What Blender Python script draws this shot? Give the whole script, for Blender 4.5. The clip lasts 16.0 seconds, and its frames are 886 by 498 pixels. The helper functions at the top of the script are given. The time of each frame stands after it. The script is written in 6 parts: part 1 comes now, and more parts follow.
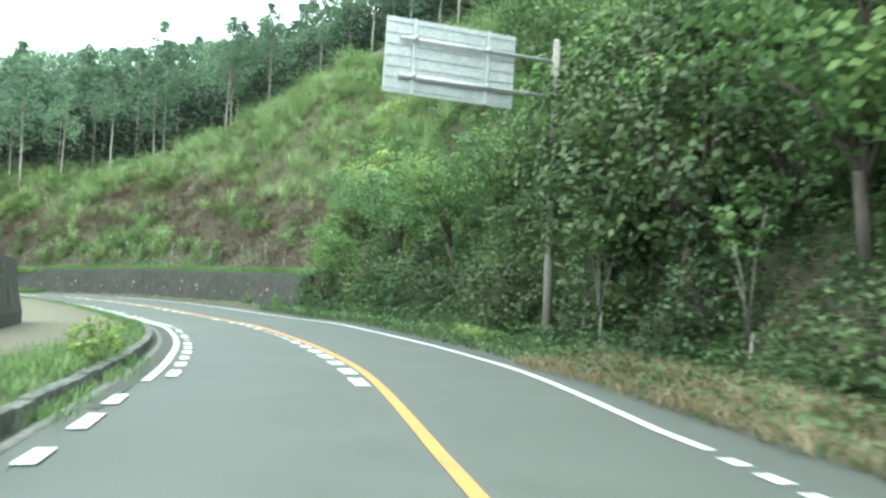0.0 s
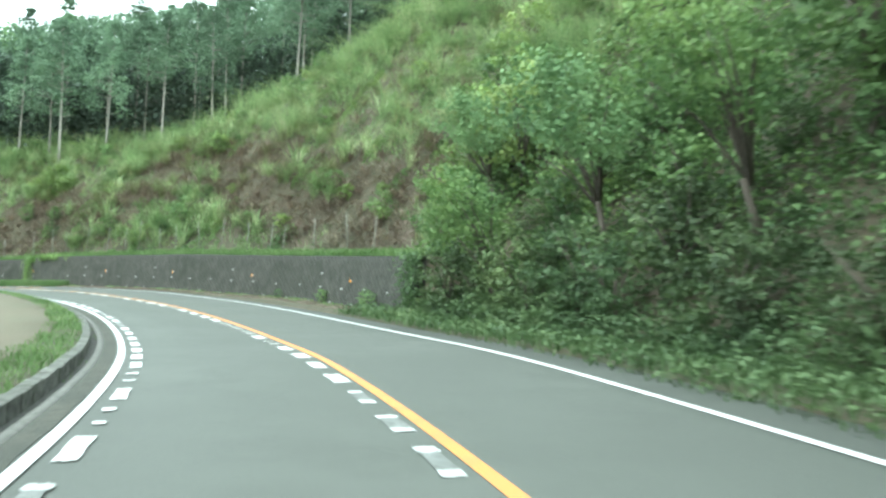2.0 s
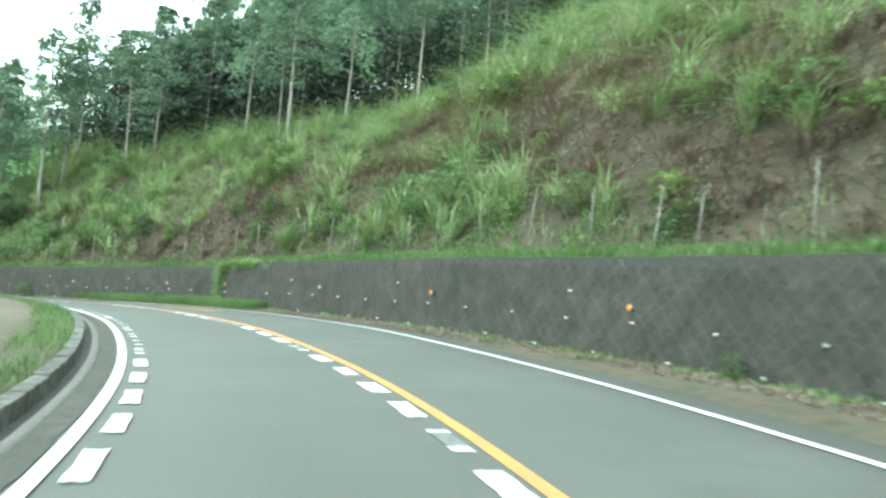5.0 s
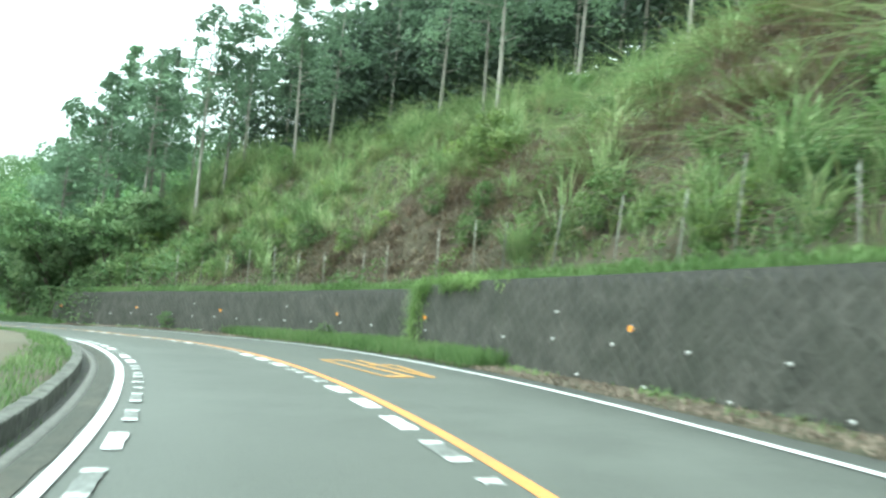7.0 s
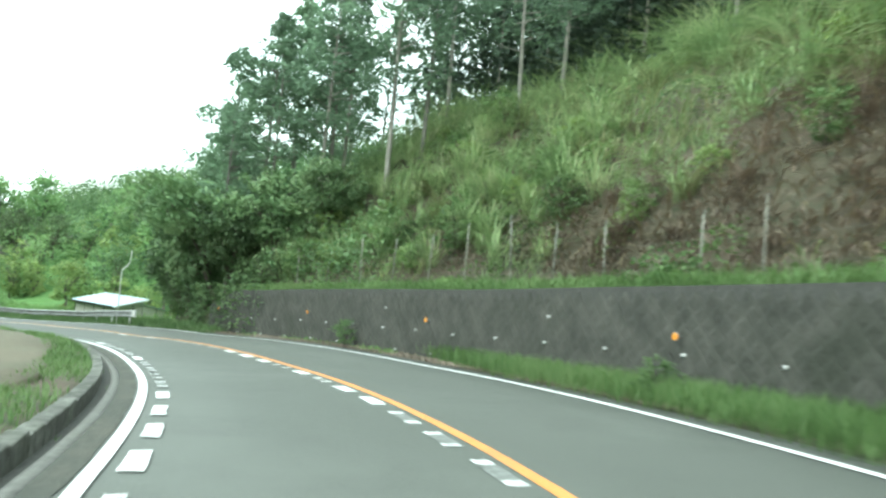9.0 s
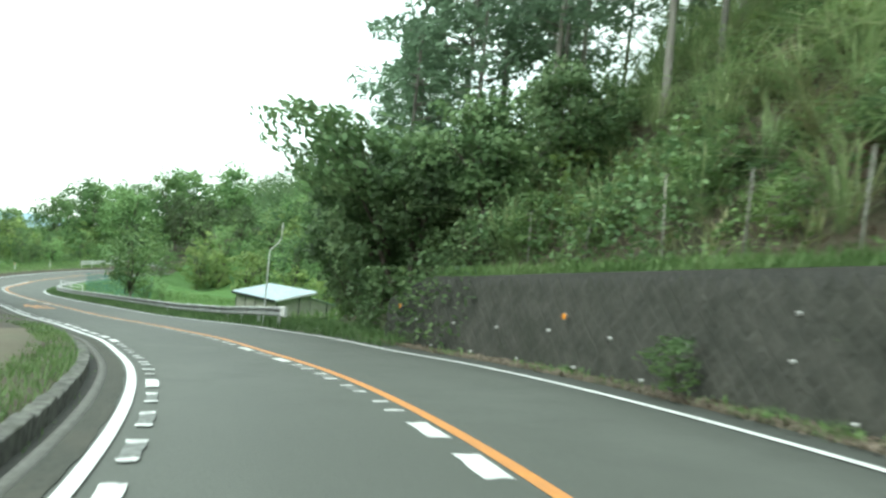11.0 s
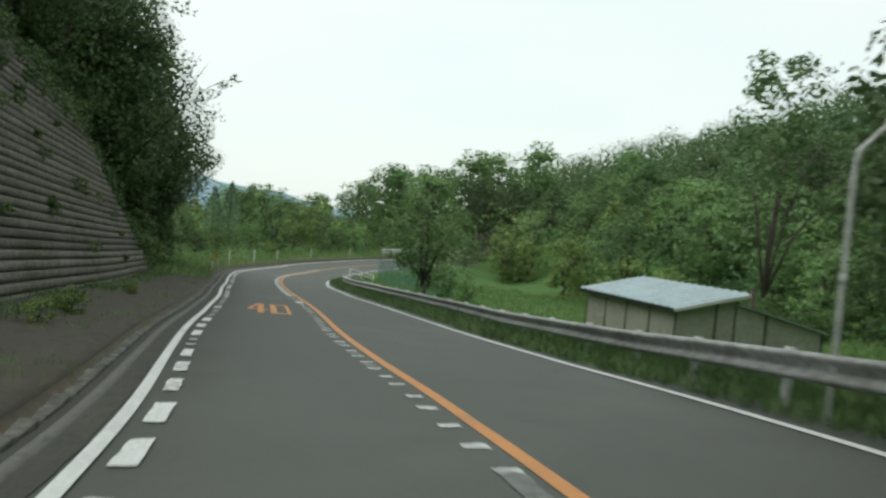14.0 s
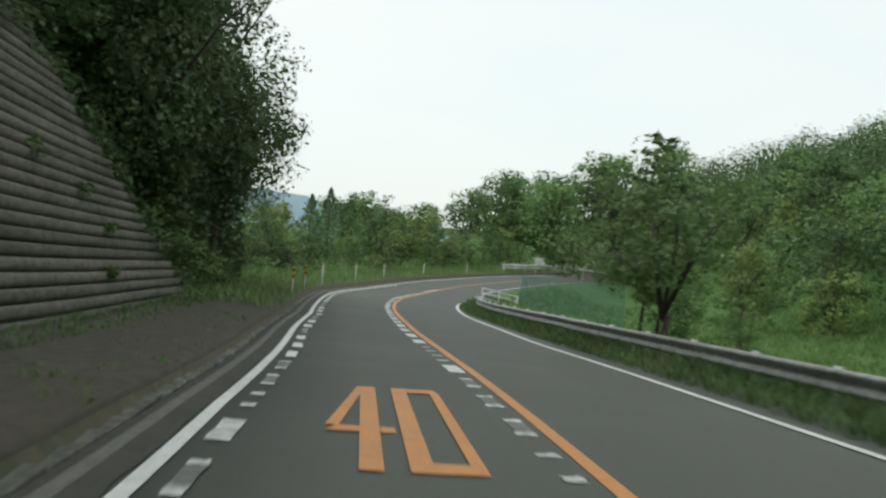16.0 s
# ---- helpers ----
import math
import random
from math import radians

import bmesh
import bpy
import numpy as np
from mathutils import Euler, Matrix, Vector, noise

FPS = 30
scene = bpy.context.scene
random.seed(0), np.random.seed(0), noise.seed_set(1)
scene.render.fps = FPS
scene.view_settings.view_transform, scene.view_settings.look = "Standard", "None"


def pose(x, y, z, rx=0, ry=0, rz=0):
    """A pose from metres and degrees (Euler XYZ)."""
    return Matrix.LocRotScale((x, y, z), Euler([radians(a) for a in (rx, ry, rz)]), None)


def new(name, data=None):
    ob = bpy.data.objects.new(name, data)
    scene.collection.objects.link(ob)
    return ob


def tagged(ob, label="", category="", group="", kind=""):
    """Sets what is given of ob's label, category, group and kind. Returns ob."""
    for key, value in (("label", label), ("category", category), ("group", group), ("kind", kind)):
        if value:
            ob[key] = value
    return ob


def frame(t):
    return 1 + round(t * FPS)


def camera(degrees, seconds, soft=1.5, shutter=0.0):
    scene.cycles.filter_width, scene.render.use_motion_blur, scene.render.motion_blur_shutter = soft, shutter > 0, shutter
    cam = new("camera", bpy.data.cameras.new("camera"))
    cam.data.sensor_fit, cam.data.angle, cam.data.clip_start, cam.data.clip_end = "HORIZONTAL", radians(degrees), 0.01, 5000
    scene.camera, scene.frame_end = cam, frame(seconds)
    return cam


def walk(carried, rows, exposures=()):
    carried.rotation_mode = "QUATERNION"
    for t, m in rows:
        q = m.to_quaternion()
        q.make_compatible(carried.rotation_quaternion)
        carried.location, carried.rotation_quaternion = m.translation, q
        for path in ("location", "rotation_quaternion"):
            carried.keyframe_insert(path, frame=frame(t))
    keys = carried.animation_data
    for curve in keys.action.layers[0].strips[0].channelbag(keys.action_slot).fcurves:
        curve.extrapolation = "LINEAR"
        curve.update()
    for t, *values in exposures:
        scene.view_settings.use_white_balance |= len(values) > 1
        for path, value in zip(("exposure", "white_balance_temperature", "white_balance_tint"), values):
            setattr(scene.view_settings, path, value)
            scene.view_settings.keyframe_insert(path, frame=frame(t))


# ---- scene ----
cam = camera(57.1, 16.0, soft=2.5, shutter=0.4)
METRES, EYE, TILT, LEAN, TURN = 120.0, 1.27, 0.0, 0.0, 0.0
ROWS = [
    (0.0, 0.0, 0.0, 0.0, -0.14, 3.16, -2.57),
    (0.5, -0.0064, 0.0345, -0.0004, 0.02, 2.89, -2.57),
    (1.0, -0.0132, 0.0691, -0.0004, 1.15, 2.68, -2.31),
    (1.5, -0.021, 0.1036, -0.0004, 3.18, 2.47, -2.12),
    (2.0, -0.0304, 0.1365, -0.0009, 5.3, 2.37, -2.43),
    (2.5, -0.041, 0.1693, -0.0014, 7.69, 2.33, -2.97),
    (3.0, -0.053, 0.2017, -0.0016, 10.61, 2.42, -3.37),
    (3.5, -0.0664, 0.2332, -0.0017, 13.69, 2.68, -4.04),
    (4.0, -0.0809, 0.2629, -0.0023, 16.58, 2.95, -4.68),
    (6.5, -0.1716, 0.3971, -0.0016, 31.05, 4.02, -4.89),
    (7.0, -0.1937, 0.4197, -0.0014, 34.59, 4.05, -5.09),
    (7.5, -0.2166, 0.4409, -0.0013, 38.12, 3.91, -5.25),
    (8.0, -0.2397, 0.4603, -0.0017, 41.49, 3.61, -5.52),
    (8.5, -0.2632, 0.478, -0.0022, 44.6, 3.26, -5.49),
    (11.0, -0.3912, 0.5481, -0.0074, 60.24, 1.34, -5.59),
    (11.5, -0.4182, 0.5574, -0.0089, 63.53, 0.95, -5.81),
    (12.0, -0.4463, 0.5654, -0.0102, 66.86, 0.43, -5.68),
    (12.5, -0.4753, 0.5717, -0.0117, 70.23, 0.04, -5.69),
    (13.0, -0.505, 0.5762, -0.0135, 73.72, -0.42, -5.63),
    (13.5, -0.5342, 0.5786, -0.0156, 77.34, -0.82, -5.7),
    (14.0, -0.5635, 0.5794, -0.0171, 80.86, -1.12, -5.94),
    (14.5, -0.5932, 0.5785, -0.019, 84.06, -1.22, -6.06),
    (15.0, -0.6235, 0.5772, -0.0208, 86.41, -1.18, -6.07),
    (15.5, -0.6599, 0.5743, -0.0231, 87.62, -0.95, -5.85),
    (16.0, -0.697, 0.5716, -0.0252, 87.9, -0.56, -5.15),
]
EXPOSURES = [(0.0, 0.66, 5900, -8), (4.0, 0.56, 5900, -10), (7.0, 0.60, 5950, -12), (9.0, 0.38, 6050, -10), (11.0, -0.1, 6250, -9), (12.5, -0.66, 6400, -6), (13.5, -1.12, 6500, -2), (14.5, -1.36, 6570, 2), (16.0, -1.33, 6570, 3)]
walk(cam, [(t, pose(0, 0, EYE, TILT, LEAN, TURN) @ pose(METRES * x, METRES * y, METRES * z, 90 + pitch, roll, yaw)) for t, x, y, z, yaw, pitch, roll in ROWS], EXPOSURES)

# ---- overcast daylight ----
SUN_ELEVATION, SUN_TURN = 58.0, 200.0
world = bpy.data.worlds.new("overcast_sky")
scene.world = world
world.use_nodes = True
wt = world.node_tree
wt.nodes.clear()
sky = wt.nodes.new("ShaderNodeTexSky")
sky.sky_type, sky.sun_disc = "NISHITA", False
sky.sun_elevation, sky.sun_rotation = radians(SUN_ELEVATION), radians(SUN_TURN)
sky.air_density, sky.dust_density, sky.ozone_density = 1.0, 4.0, 1.0
sky_bg, cloud_bg, sky_sum, sky_out = (wt.nodes.new("ShaderNode" + k) for k in ("Background", "Background", "AddShader", "OutputWorld"))
sky_bg.inputs["Strength"].default_value = 0.06
cloud_co, cloud_map, cloud_noise, cloud_ramp = (wt.nodes.new("ShaderNode" + k) for k in ("TexCoord", "Mapping", "TexNoise", "ValToRGB"))
cloud_map.inputs["Scale"].default_value = (1.0, 1.0, 3.5)
cloud_noise.inputs["Scale"].default_value, cloud_noise.inputs["Detail"].default_value = 1.3, 4.0
cloud_ramp.color_ramp.elements[0].position, cloud_ramp.color_ramp.elements[0].color = 0.32, (0.91, 0.98, 1.0, 1)
cloud_ramp.color_ramp.elements[1].position, cloud_ramp.color_ramp.elements[1].color = 0.62, (1.0, 1.0, 1.0, 1)
wt.links.new(cloud_co.outputs["Generated"], cloud_map.inputs["Vector"])
wt.links.new(cloud_map.outputs["Vector"], cloud_noise.inputs["Vector"])
wt.links.new(cloud_noise.outputs["Fac"], cloud_ramp.inputs["Fac"])
wt.links.new(cloud_ramp.outputs["Color"], cloud_bg.inputs["Color"])
cloud_bg.inputs["Strength"].default_value = 2.25
wt.links.new(sky.outputs["Color"], sky_bg.inputs["Color"])
wt.links.new(sky_bg.outputs["Background"], sky_sum.inputs[0])
wt.links.new(cloud_bg.outputs["Background"], sky_sum.inputs[1])
wt.links.new(sky_sum.outputs["Shader"], sky_out.inputs["Surface"])
sun = new("sun", bpy.data.lights.new("sun", "SUN"))
sun.data.energy, sun.data.angle, sun.data.color = 0.9, radians(25), (1.0, 0.97, 0.92)
sun.matrix_world = pose(0, 0, 60, 90 - SUN_ELEVATION, 0, 180 - SUN_TURN)


# ---- materials ----
def surface(name, dark, light, grain=6.0, patch=0.5, rough=0.85, bump=0.3, bump_scale=30.0, metal=0.0, third=None, stretch=None, island=0.0):
    """A worn surface: two colours mixed by fine grain and by large patches, with a fine relief."""
    m = bpy.data.materials.new(name)
    m.use_nodes = True
    n, l = m.node_tree.nodes, m.node_tree.links
    bsdf = n["Principled BSDF"]
    geo = n.new("ShaderNodeNewGeometry")
    vec = geo.outputs["Position"]
    if stretch:
        mp = n.new("ShaderNodeMapping")
        mp.inputs["Scale"].default_value = stretch
        l.new(vec, mp.inputs["Vector"])
        vec = mp.outputs["Vector"]

    def cloud(scale, detail):
        t = n.new("ShaderNodeTexNoise")
        t.inputs["Scale"].default_value, t.inputs["Detail"].default_value = scale, detail
        l.new(vec, t.inputs["Vector"])
        return t.outputs["Fac"]

    def ramp(fac, a, b):
        r = n.new("ShaderNodeMapRange")
        r.inputs["From Min"].default_value, r.inputs["From Max"].default_value = a, b
        l.new(fac, r.inputs["Value"])
        return r.outputs["Result"]

    def mix(fac, a, b):
        x = n.new("ShaderNodeMix")
        x.data_type = "RGBA"
        l.new(fac, x.inputs["Factor"])
        for sock, v in ((x.inputs["A"], a), (x.inputs["B"], b)):
            if isinstance(v, tuple):
                sock.default_value = (*v, 1)
            else:
                l.new(v, sock)
        return x.outputs["Result"]

    c = mix(ramp(cloud(grain, 6), 0.3, 0.7), dark, light)
    mean = tuple(0.5 * (a + b) for a, b in zip(dark, light))
    c = mix(ramp(cloud(patch, 3), 0.35, 0.7), c, mix(ramp(cloud(patch * 4, 4), 0.35, 0.65), third or tuple(0.8 * v for v in mean), c))
    if island:
        hs = n.new("ShaderNodeHueSaturation")
        v = n.new("ShaderNodeMapRange")
        info = n.new("ShaderNodeObjectInfo")
        v.inputs["To Min"].default_value, v.inputs["To Max"].default_value = 1 - island, 1 + island
        l.new(info.outputs["Random"], v.inputs["Value"])
        l.new(v.outputs["Result"], hs.inputs["Value"])
        l.new(c, hs.inputs["Color"])
        c = hs.outputs["Color"]
    l.new(c, bsdf.inputs["Base Color"])
    bsdf.inputs["Roughness"].default_value, bsdf.inputs["Metallic"].default_value = rough, metal
    if bump:
        b = n.new("ShaderNodeBump")
        b.inputs["Strength"].default_value, b.inputs["Distance"].default_value = bump, 0.03
        l.new(cloud(bump_scale, 5), b.inputs["Height"])
        l.new(b.outputs["Normal"], bsdf.inputs["Normal"])
    return m


def leafy(name, shades, rough=0.6, through_light=0.3, patch=0.6, own=0.5, vary=0.22):
    """Leaves or blades: each its own shade, and a drift of shade from clump to clump."""
    m = bpy.data.materials.new(name)
    m.use_nodes = True
    n, l = m.node_tree.nodes, m.node_tree.links
    bsdf, out = n["Principled BSDF"], n["Material Output"]
    geo, tex, add, ramp, tr, mx = (n.new("ShaderNode" + k) for k in ("NewGeometry", "TexNoise", "Math", "ValToRGB", "BsdfTranslucent", "MixShader"))
    tex.inputs["Scale"].default_value, tex.inputs["Detail"].default_value = patch, 3
    l.new(geo.outputs["Position"], tex.inputs["Vector"])
    add.operation = "MULTIPLY_ADD"
    l.new(geo.outputs["Random Per Island"], add.inputs[0])
    add.inputs[1].default_value = own
    sub = n.new("ShaderNodeMapRange")
    sub.inputs["From Min"].default_value, sub.inputs["From Max"].default_value = 0.3, 0.7
    sub.inputs["To Min"].default_value, sub.inputs["To Max"].default_value = 0.0, 1.0 - own
    l.new(tex.outputs["Fac"], sub.inputs["Value"])
    l.new(sub.outputs["Result"], add.inputs[2])
    l.new(add.outputs["Value"], ramp.inputs["Fac"])
    e = ramp.color_ramp.elements
    while len(e) < len(shades):
        e.new(0.5)
    for k, c in enumerate(shades):
        e[k].position, e[k].color = k / (len(shades) - 1), (*c, 1)
    hs, tone, info = (n.new("ShaderNode" + k) for k in ("HueSaturation", "MapRange", "ObjectInfo"))
    tone.inputs["To Min"].default_value, tone.inputs["To Max"].default_value = 1 - vary, 1 + vary
    hs.inputs["Saturation"].default_value = 0.93
    l.new(info.outputs["Random"], tone.inputs["Value"])
    l.new(tone.outputs["Result"], hs.inputs["Value"])
    l.new(ramp.outputs["Color"], hs.inputs["Color"])
    l.new(hs.outputs["Color"], bsdf.inputs["Base Color"])
    l.new(hs.outputs["Color"], tr.inputs["Color"])
    bsdf.inputs["Roughness"].default_value = rough
    bsdf.inputs["Specular IOR Level"].default_value = 0.35
    mx.inputs["Fac"].default_value = through_light
    l.new(bsdf.outputs["BSDF"], mx.inputs[1])
    l.new(tr.outputs["BSDF"], mx.inputs[2])
    l.new(mx.outputs["Shader"], out.inputs["Surface"])
    return m


ASPHALT = surface("asphalt", (0.062, 0.068, 0.058), (0.094, 0.102, 0.088), grain=45, patch=0.25, rough=0.74, bump=0.25, bump_scale=140, third=(0.104, 0.112, 0.098))
WHITE_PAINT = surface("white_road_paint", (0.55, 0.56, 0.55), (0.85, 0.86, 0.85), grain=25, patch=1.2, rough=0.6, bump=0.15, bump_scale=120, third=(0.5, 0.5, 0.49))
WORN_PAINT = surface("worn_white_paint", (0.25, 0.26, 0.25), (0.85, 0.86, 0.85), grain=9, patch=1.5, rough=0.65, bump=0.15, bump_scale=120, third=(0.5, 0.5, 0.49))
GHOST_PAINT = surface("paint_worn_to_a_trace", (0.085, 0.09, 0.082), (0.24, 0.25, 0.24), grain=14, patch=2.5, rough=0.7, bump=0.15, bump_scale=120, third=(0.11, 0.115, 0.105))
YELLOW_PAINT = surface("yellow_road_paint", (0.52, 0.215, 0.05), (0.68, 0.29, 0.075), grain=25, patch=1.2, rough=0.6, bump=0.15, bump_scale=120, third=(0.42, 0.2, 0.075))
WORN_YELLOW = surface("worn_yellow_paint", (0.24, 0.16, 0.07), (0.74, 0.36, 0.06), grain=9, patch=1.5, rough=0.65, bump=0.15, bump_scale=120, third=(0.42, 0.24, 0.08))
PALE_CONCRETE = surface("pale_worn_concrete", (0.09, 0.09, 0.08), (0.18, 0.18, 0.165), grain=14, patch=1.1, rough=0.9, bump=0.3, bump_scale=50, third=(0.13, 0.13, 0.11))
KERB_STONE = surface("dirty_kerb_concrete", (0.05, 0.05, 0.044), (0.20, 0.20, 0.18), grain=8, patch=1.8, rough=0.92, bump=0.4, bump_scale=40, third=(0.05, 0.058, 0.036), island=0.2)
PAVING = surface("pale_path_paving", (0.105, 0.090, 0.060), (0.165, 0.143, 0.098), grain=10, patch=0.35, rough=0.92, bump=0.3, bump_scale=60, third=(0.12, 0.125, 0.08))
EARTH_PATH = surface("trodden_dark_earth", (0.044, 0.040, 0.031), (0.088, 0.078, 0.060), grain=5, patch=0.5, rough=0.95, bump=0.5, bump_scale=25, third=(0.062, 0.056, 0.038))
WALL_STONE = surface("dark_weathered_wall_stone", (0.040, 0.041, 0.034), (0.086, 0.084, 0.072), grain=2.2, patch=0.4, rough=0.95, bump=0.9, bump_scale=9, third=(0.034, 0.038, 0.027), island=0.05)
EDGE_DIRT = surface("dirty_asphalt", (0.034, 0.037, 0.030), (0.068, 0.070, 0.056), grain=22, patch=1.1, rough=0.9, bump=0.35, bump_scale=90, third=(0.088, 0.082, 0.064))
WALL_BED = surface("dark_wall_mortar", (0.042, 0.043, 0.037), (0.078, 0.077, 0.069), grain=9, patch=0.6, rough=0.95, bump=0.5, bump_scale=30)
SOIL = surface("hillside_earth_and_grass", (0.042, 0.052, 0.026), (0.10, 0.083, 0.055), grain=3.2, patch=0.3, rough=0.95, bump=1.0, bump_scale=6, third=(0.086, 0.060, 0.043))
STEEL = surface("galvanised_steel", (0.42, 0.44, 0.44), (0.58, 0.60, 0.60), grain=18, patch=1.5, rough=0.5, bump=0.05, bump_scale=80, metal=0.55, third=(0.36, 0.37, 0.36))
WHITE_STEEL = surface("white_painted_steel", (0.60, 0.61, 0.60), (0.78, 0.79, 0.78), grain=14, patch=1.5, rough=0.5, bump=0.05, bump_scale=80, third=(0.42, 0.40, 0.36))
POST_PALE = surface("pale_weathered_post", (0.19, 0.19, 0.165), (0.36, 0.36, 0.32), grain=14, patch=1.0, rough=0.7, bump=0.2, bump_scale=60, third=(0.24, 0.21, 0.16), island=0.25)
# darkest leaf green, with the shade of hollows and undersides mixed into it
LEAF_DARK_SHADE = leafy("dark_leaves_with_shade", [(0.038, 0.062, 0.024), (0.061, 0.098, 0.036), (0.094, 0.140, 0.048), (0.144, 0.195, 0.066)], patch=0.5, own=0.3, through_light=0.15)
RUSTY = surface("dull_old_fence_post", (0.15, 0.145, 0.125), (0.30, 0.29, 0.26), grain=14, patch=1.0, rough=0.7, bump=0.2, bump_scale=60, third=(0.24, 0.19, 0.13), island=0.3)
BARK = surface("cedar_bark", (0.17, 0.155, 0.135), (0.34, 0.32, 0.285), grain=5, patch=0.7, rough=0.95, bump=0.7, bump_scale=12, stretch=(4, 4, 0.5), island=0.25)
DARK_BARK = surface("dark_bark", (0.06, 0.05, 0.04), (0.15, 0.125, 0.10), grain=5, patch=0.7, rough=0.95, bump=0.7, bump_scale=12, stretch=(4, 4, 0.6))
LEAF_CEDAR = leafy("cedar_needles", [(0.102, 0.161, 0.102), (0.152, 0.231, 0.145), (0.213, 0.317, 0.195), (0.270, 0.393, 0.231)], rough=0.9, through_light=0.3, patch=0.25, own=0.3)
# darker copy of the cedar needles, the wood's inner shade painted into it
WOOD_SHADE = leafy("shaded_inner_needles", [(0.043, 0.063, 0.046), (0.066, 0.095, 0.069), (0.095, 0.132, 0.095), (0.127, 0.172, 0.121)], rough=0.95, through_light=0.1, patch=0.25, own=0.3)
LEAF_BUSH = leafy("broad_leaves", [(0.056, 0.107, 0.041), (0.106, 0.185, 0.061), (0.162, 0.259, 0.078), (0.254, 0.348, 0.109)], patch=0.6, own=0.28)
LEAF_DARK = leafy("dark_broad_leaves", [(0.048, 0.084, 0.037), (0.081, 0.138, 0.053), (0.127, 0.198, 0.075), (0.180, 0.250, 0.097)], patch=0.5, own=0.3)
LEAF_WOODS = leafy("mixed_woodland_leaves", [(0.040, 0.086, 0.042), (0.076, 0.158, 0.064), (0.129, 0.239, 0.090), (0.190, 0.321, 0.119), (0.307, 0.420, 0.168)], patch=0.07, own=0.28)
LEAF_VINE = leafy("broad_creeper_leaves", [(0.074, 0.135, 0.057), (0.124, 0.215, 0.084), (0.185, 0.285, 0.116), (0.264, 0.350, 0.159)], patch=0.5, through_light=0.22, own=0.35)
LEAF_VALLEY = leafy("valley_tree_leaves", [(0.081, 0.158, 0.062), (0.140, 0.253, 0.087), (0.210, 0.341, 0.118), (0.310, 0.443, 0.163)], patch=0.2, own=0.35, vary=0.35)
LEAF_LIGHT = leafy("young_leaves", [(0.105, 0.175, 0.046), (0.169, 0.258, 0.070), (0.249, 0.340, 0.094), (0.365, 0.433, 0.141)], patch=0.6, own=0.3)
BLADE = leafy("grass_blades", [(0.081, 0.15, 0.043), (0.130, 0.23, 0.065), (0.184, 0.29, 0.094), (0.270, 0.35, 0.145)], patch=0.35, through_light=0.35)
PLUME = leafy("plume_grass_blades", [(0.127, 0.172, 0.069), (0.196, 0.247, 0.098), (0.287, 0.310, 0.138), (0.414, 0.380, 0.218)], patch=0.5, through_light=0.3)
FIELD_GREEN = surface("field_turf", (0.055, 0.13, 0.028), (0.10, 0.20, 0.045), grain=7, patch=0.4, rough=0.95, bump=0.9, bump_scale=18, third=(0.07, 0.14, 0.035))
BLADE_FRESH = leafy("fresh_grass_blades", [(0.105, 0.185, 0.048), (0.175, 0.285, 0.075), (0.245, 0.365, 0.11), (0.345, 0.44, 0.17)], patch=0.8, own=0.3, through_light=0.4)
BLADE_HILL = leafy("hillside_grass_blades", [(0.125, 0.195, 0.080), (0.212, 0.312, 0.124), (0.325, 0.408, 0.188), (0.495, 0.492, 0.300)], patch=0.75, own=0.22, through_light=0.3)
# deep green verge grass; its darkness also stands for shade under the rail
BLADE_SHADY = leafy("shaded_deep_green_blades", [(0.052, 0.100, 0.032), (0.085, 0.155, 0.048), (0.125, 0.205, 0.068), (0.19, 0.26, 0.10)], patch=0.4, through_light=0.3)
BRUSH = leafy("dead_brown_brush", [(0.112, 0.084, 0.064), (0.192, 0.148, 0.110), (0.268, 0.208, 0.156), (0.365, 0.292, 0.222)], patch=0.5, through_light=0.1)
STRAW = leafy("dry_stalks", [(0.15, 0.11, 0.06), (0.22, 0.17, 0.09), (0.30, 0.24, 0.14), (0.40, 0.34, 0.22)], patch=0.5, through_light=0.2)


# ---- the line of the road: stations s along the camera's way, offsets w to its right ----
LINE = [(3.4, -40.0), (2.2, -20.0), (1.0, -8.0)] + [(METRES * r[1], METRES * r[2]) for r in ROWS] + [
    (-88.8, 68.35), (-95.2, 67.95), (-104.7, 66.95), (-115.7, 66.2), (-122.3, 66.25), (-132.3, 67.6),
    (-146.2, 70.4), (-162.0, 75.5), (-182.0, 84.0), (-205.0, 97.0), (-230.0, 116.0)]
LINE_Z = [0.35, 0.2, 0.08] + [METRES * r[3] for r in ROWS] + [
    -3.31, -3.64, -4.07, -4.48, -4.68, -4.93, -5.1, -5.15, -5.1, -5.0, -4.9]


def curve_points(pts, step):
    """A smooth curve through the points (cubic, by chord length), at even steps."""
    p = np.array(pts, float)
    k = np.r_[0, np.cumsum(np.linalg.norm(np.diff(p[:, :2], axis=0), axis=1))]
    m = np.gradient(p, k, axis=0)
    q = np.arange(0, k[-1], step)
    i = np.clip(np.searchsorted(k, q, side="right") - 1, 0, len(k) - 2)
    h = (k[i + 1] - k[i])[:, None]
    t = ((q - k[i])[:, None]) / h
    return ((2 * t**3 - 3 * t**2 + 1) * p[i] + (t**3 - 2 * t**2 + t) * h * m[i]
            + (-2 * t**3 + 3 * t**2) * p[i + 1] + (t**3 - t**2) * h * m[i + 1])


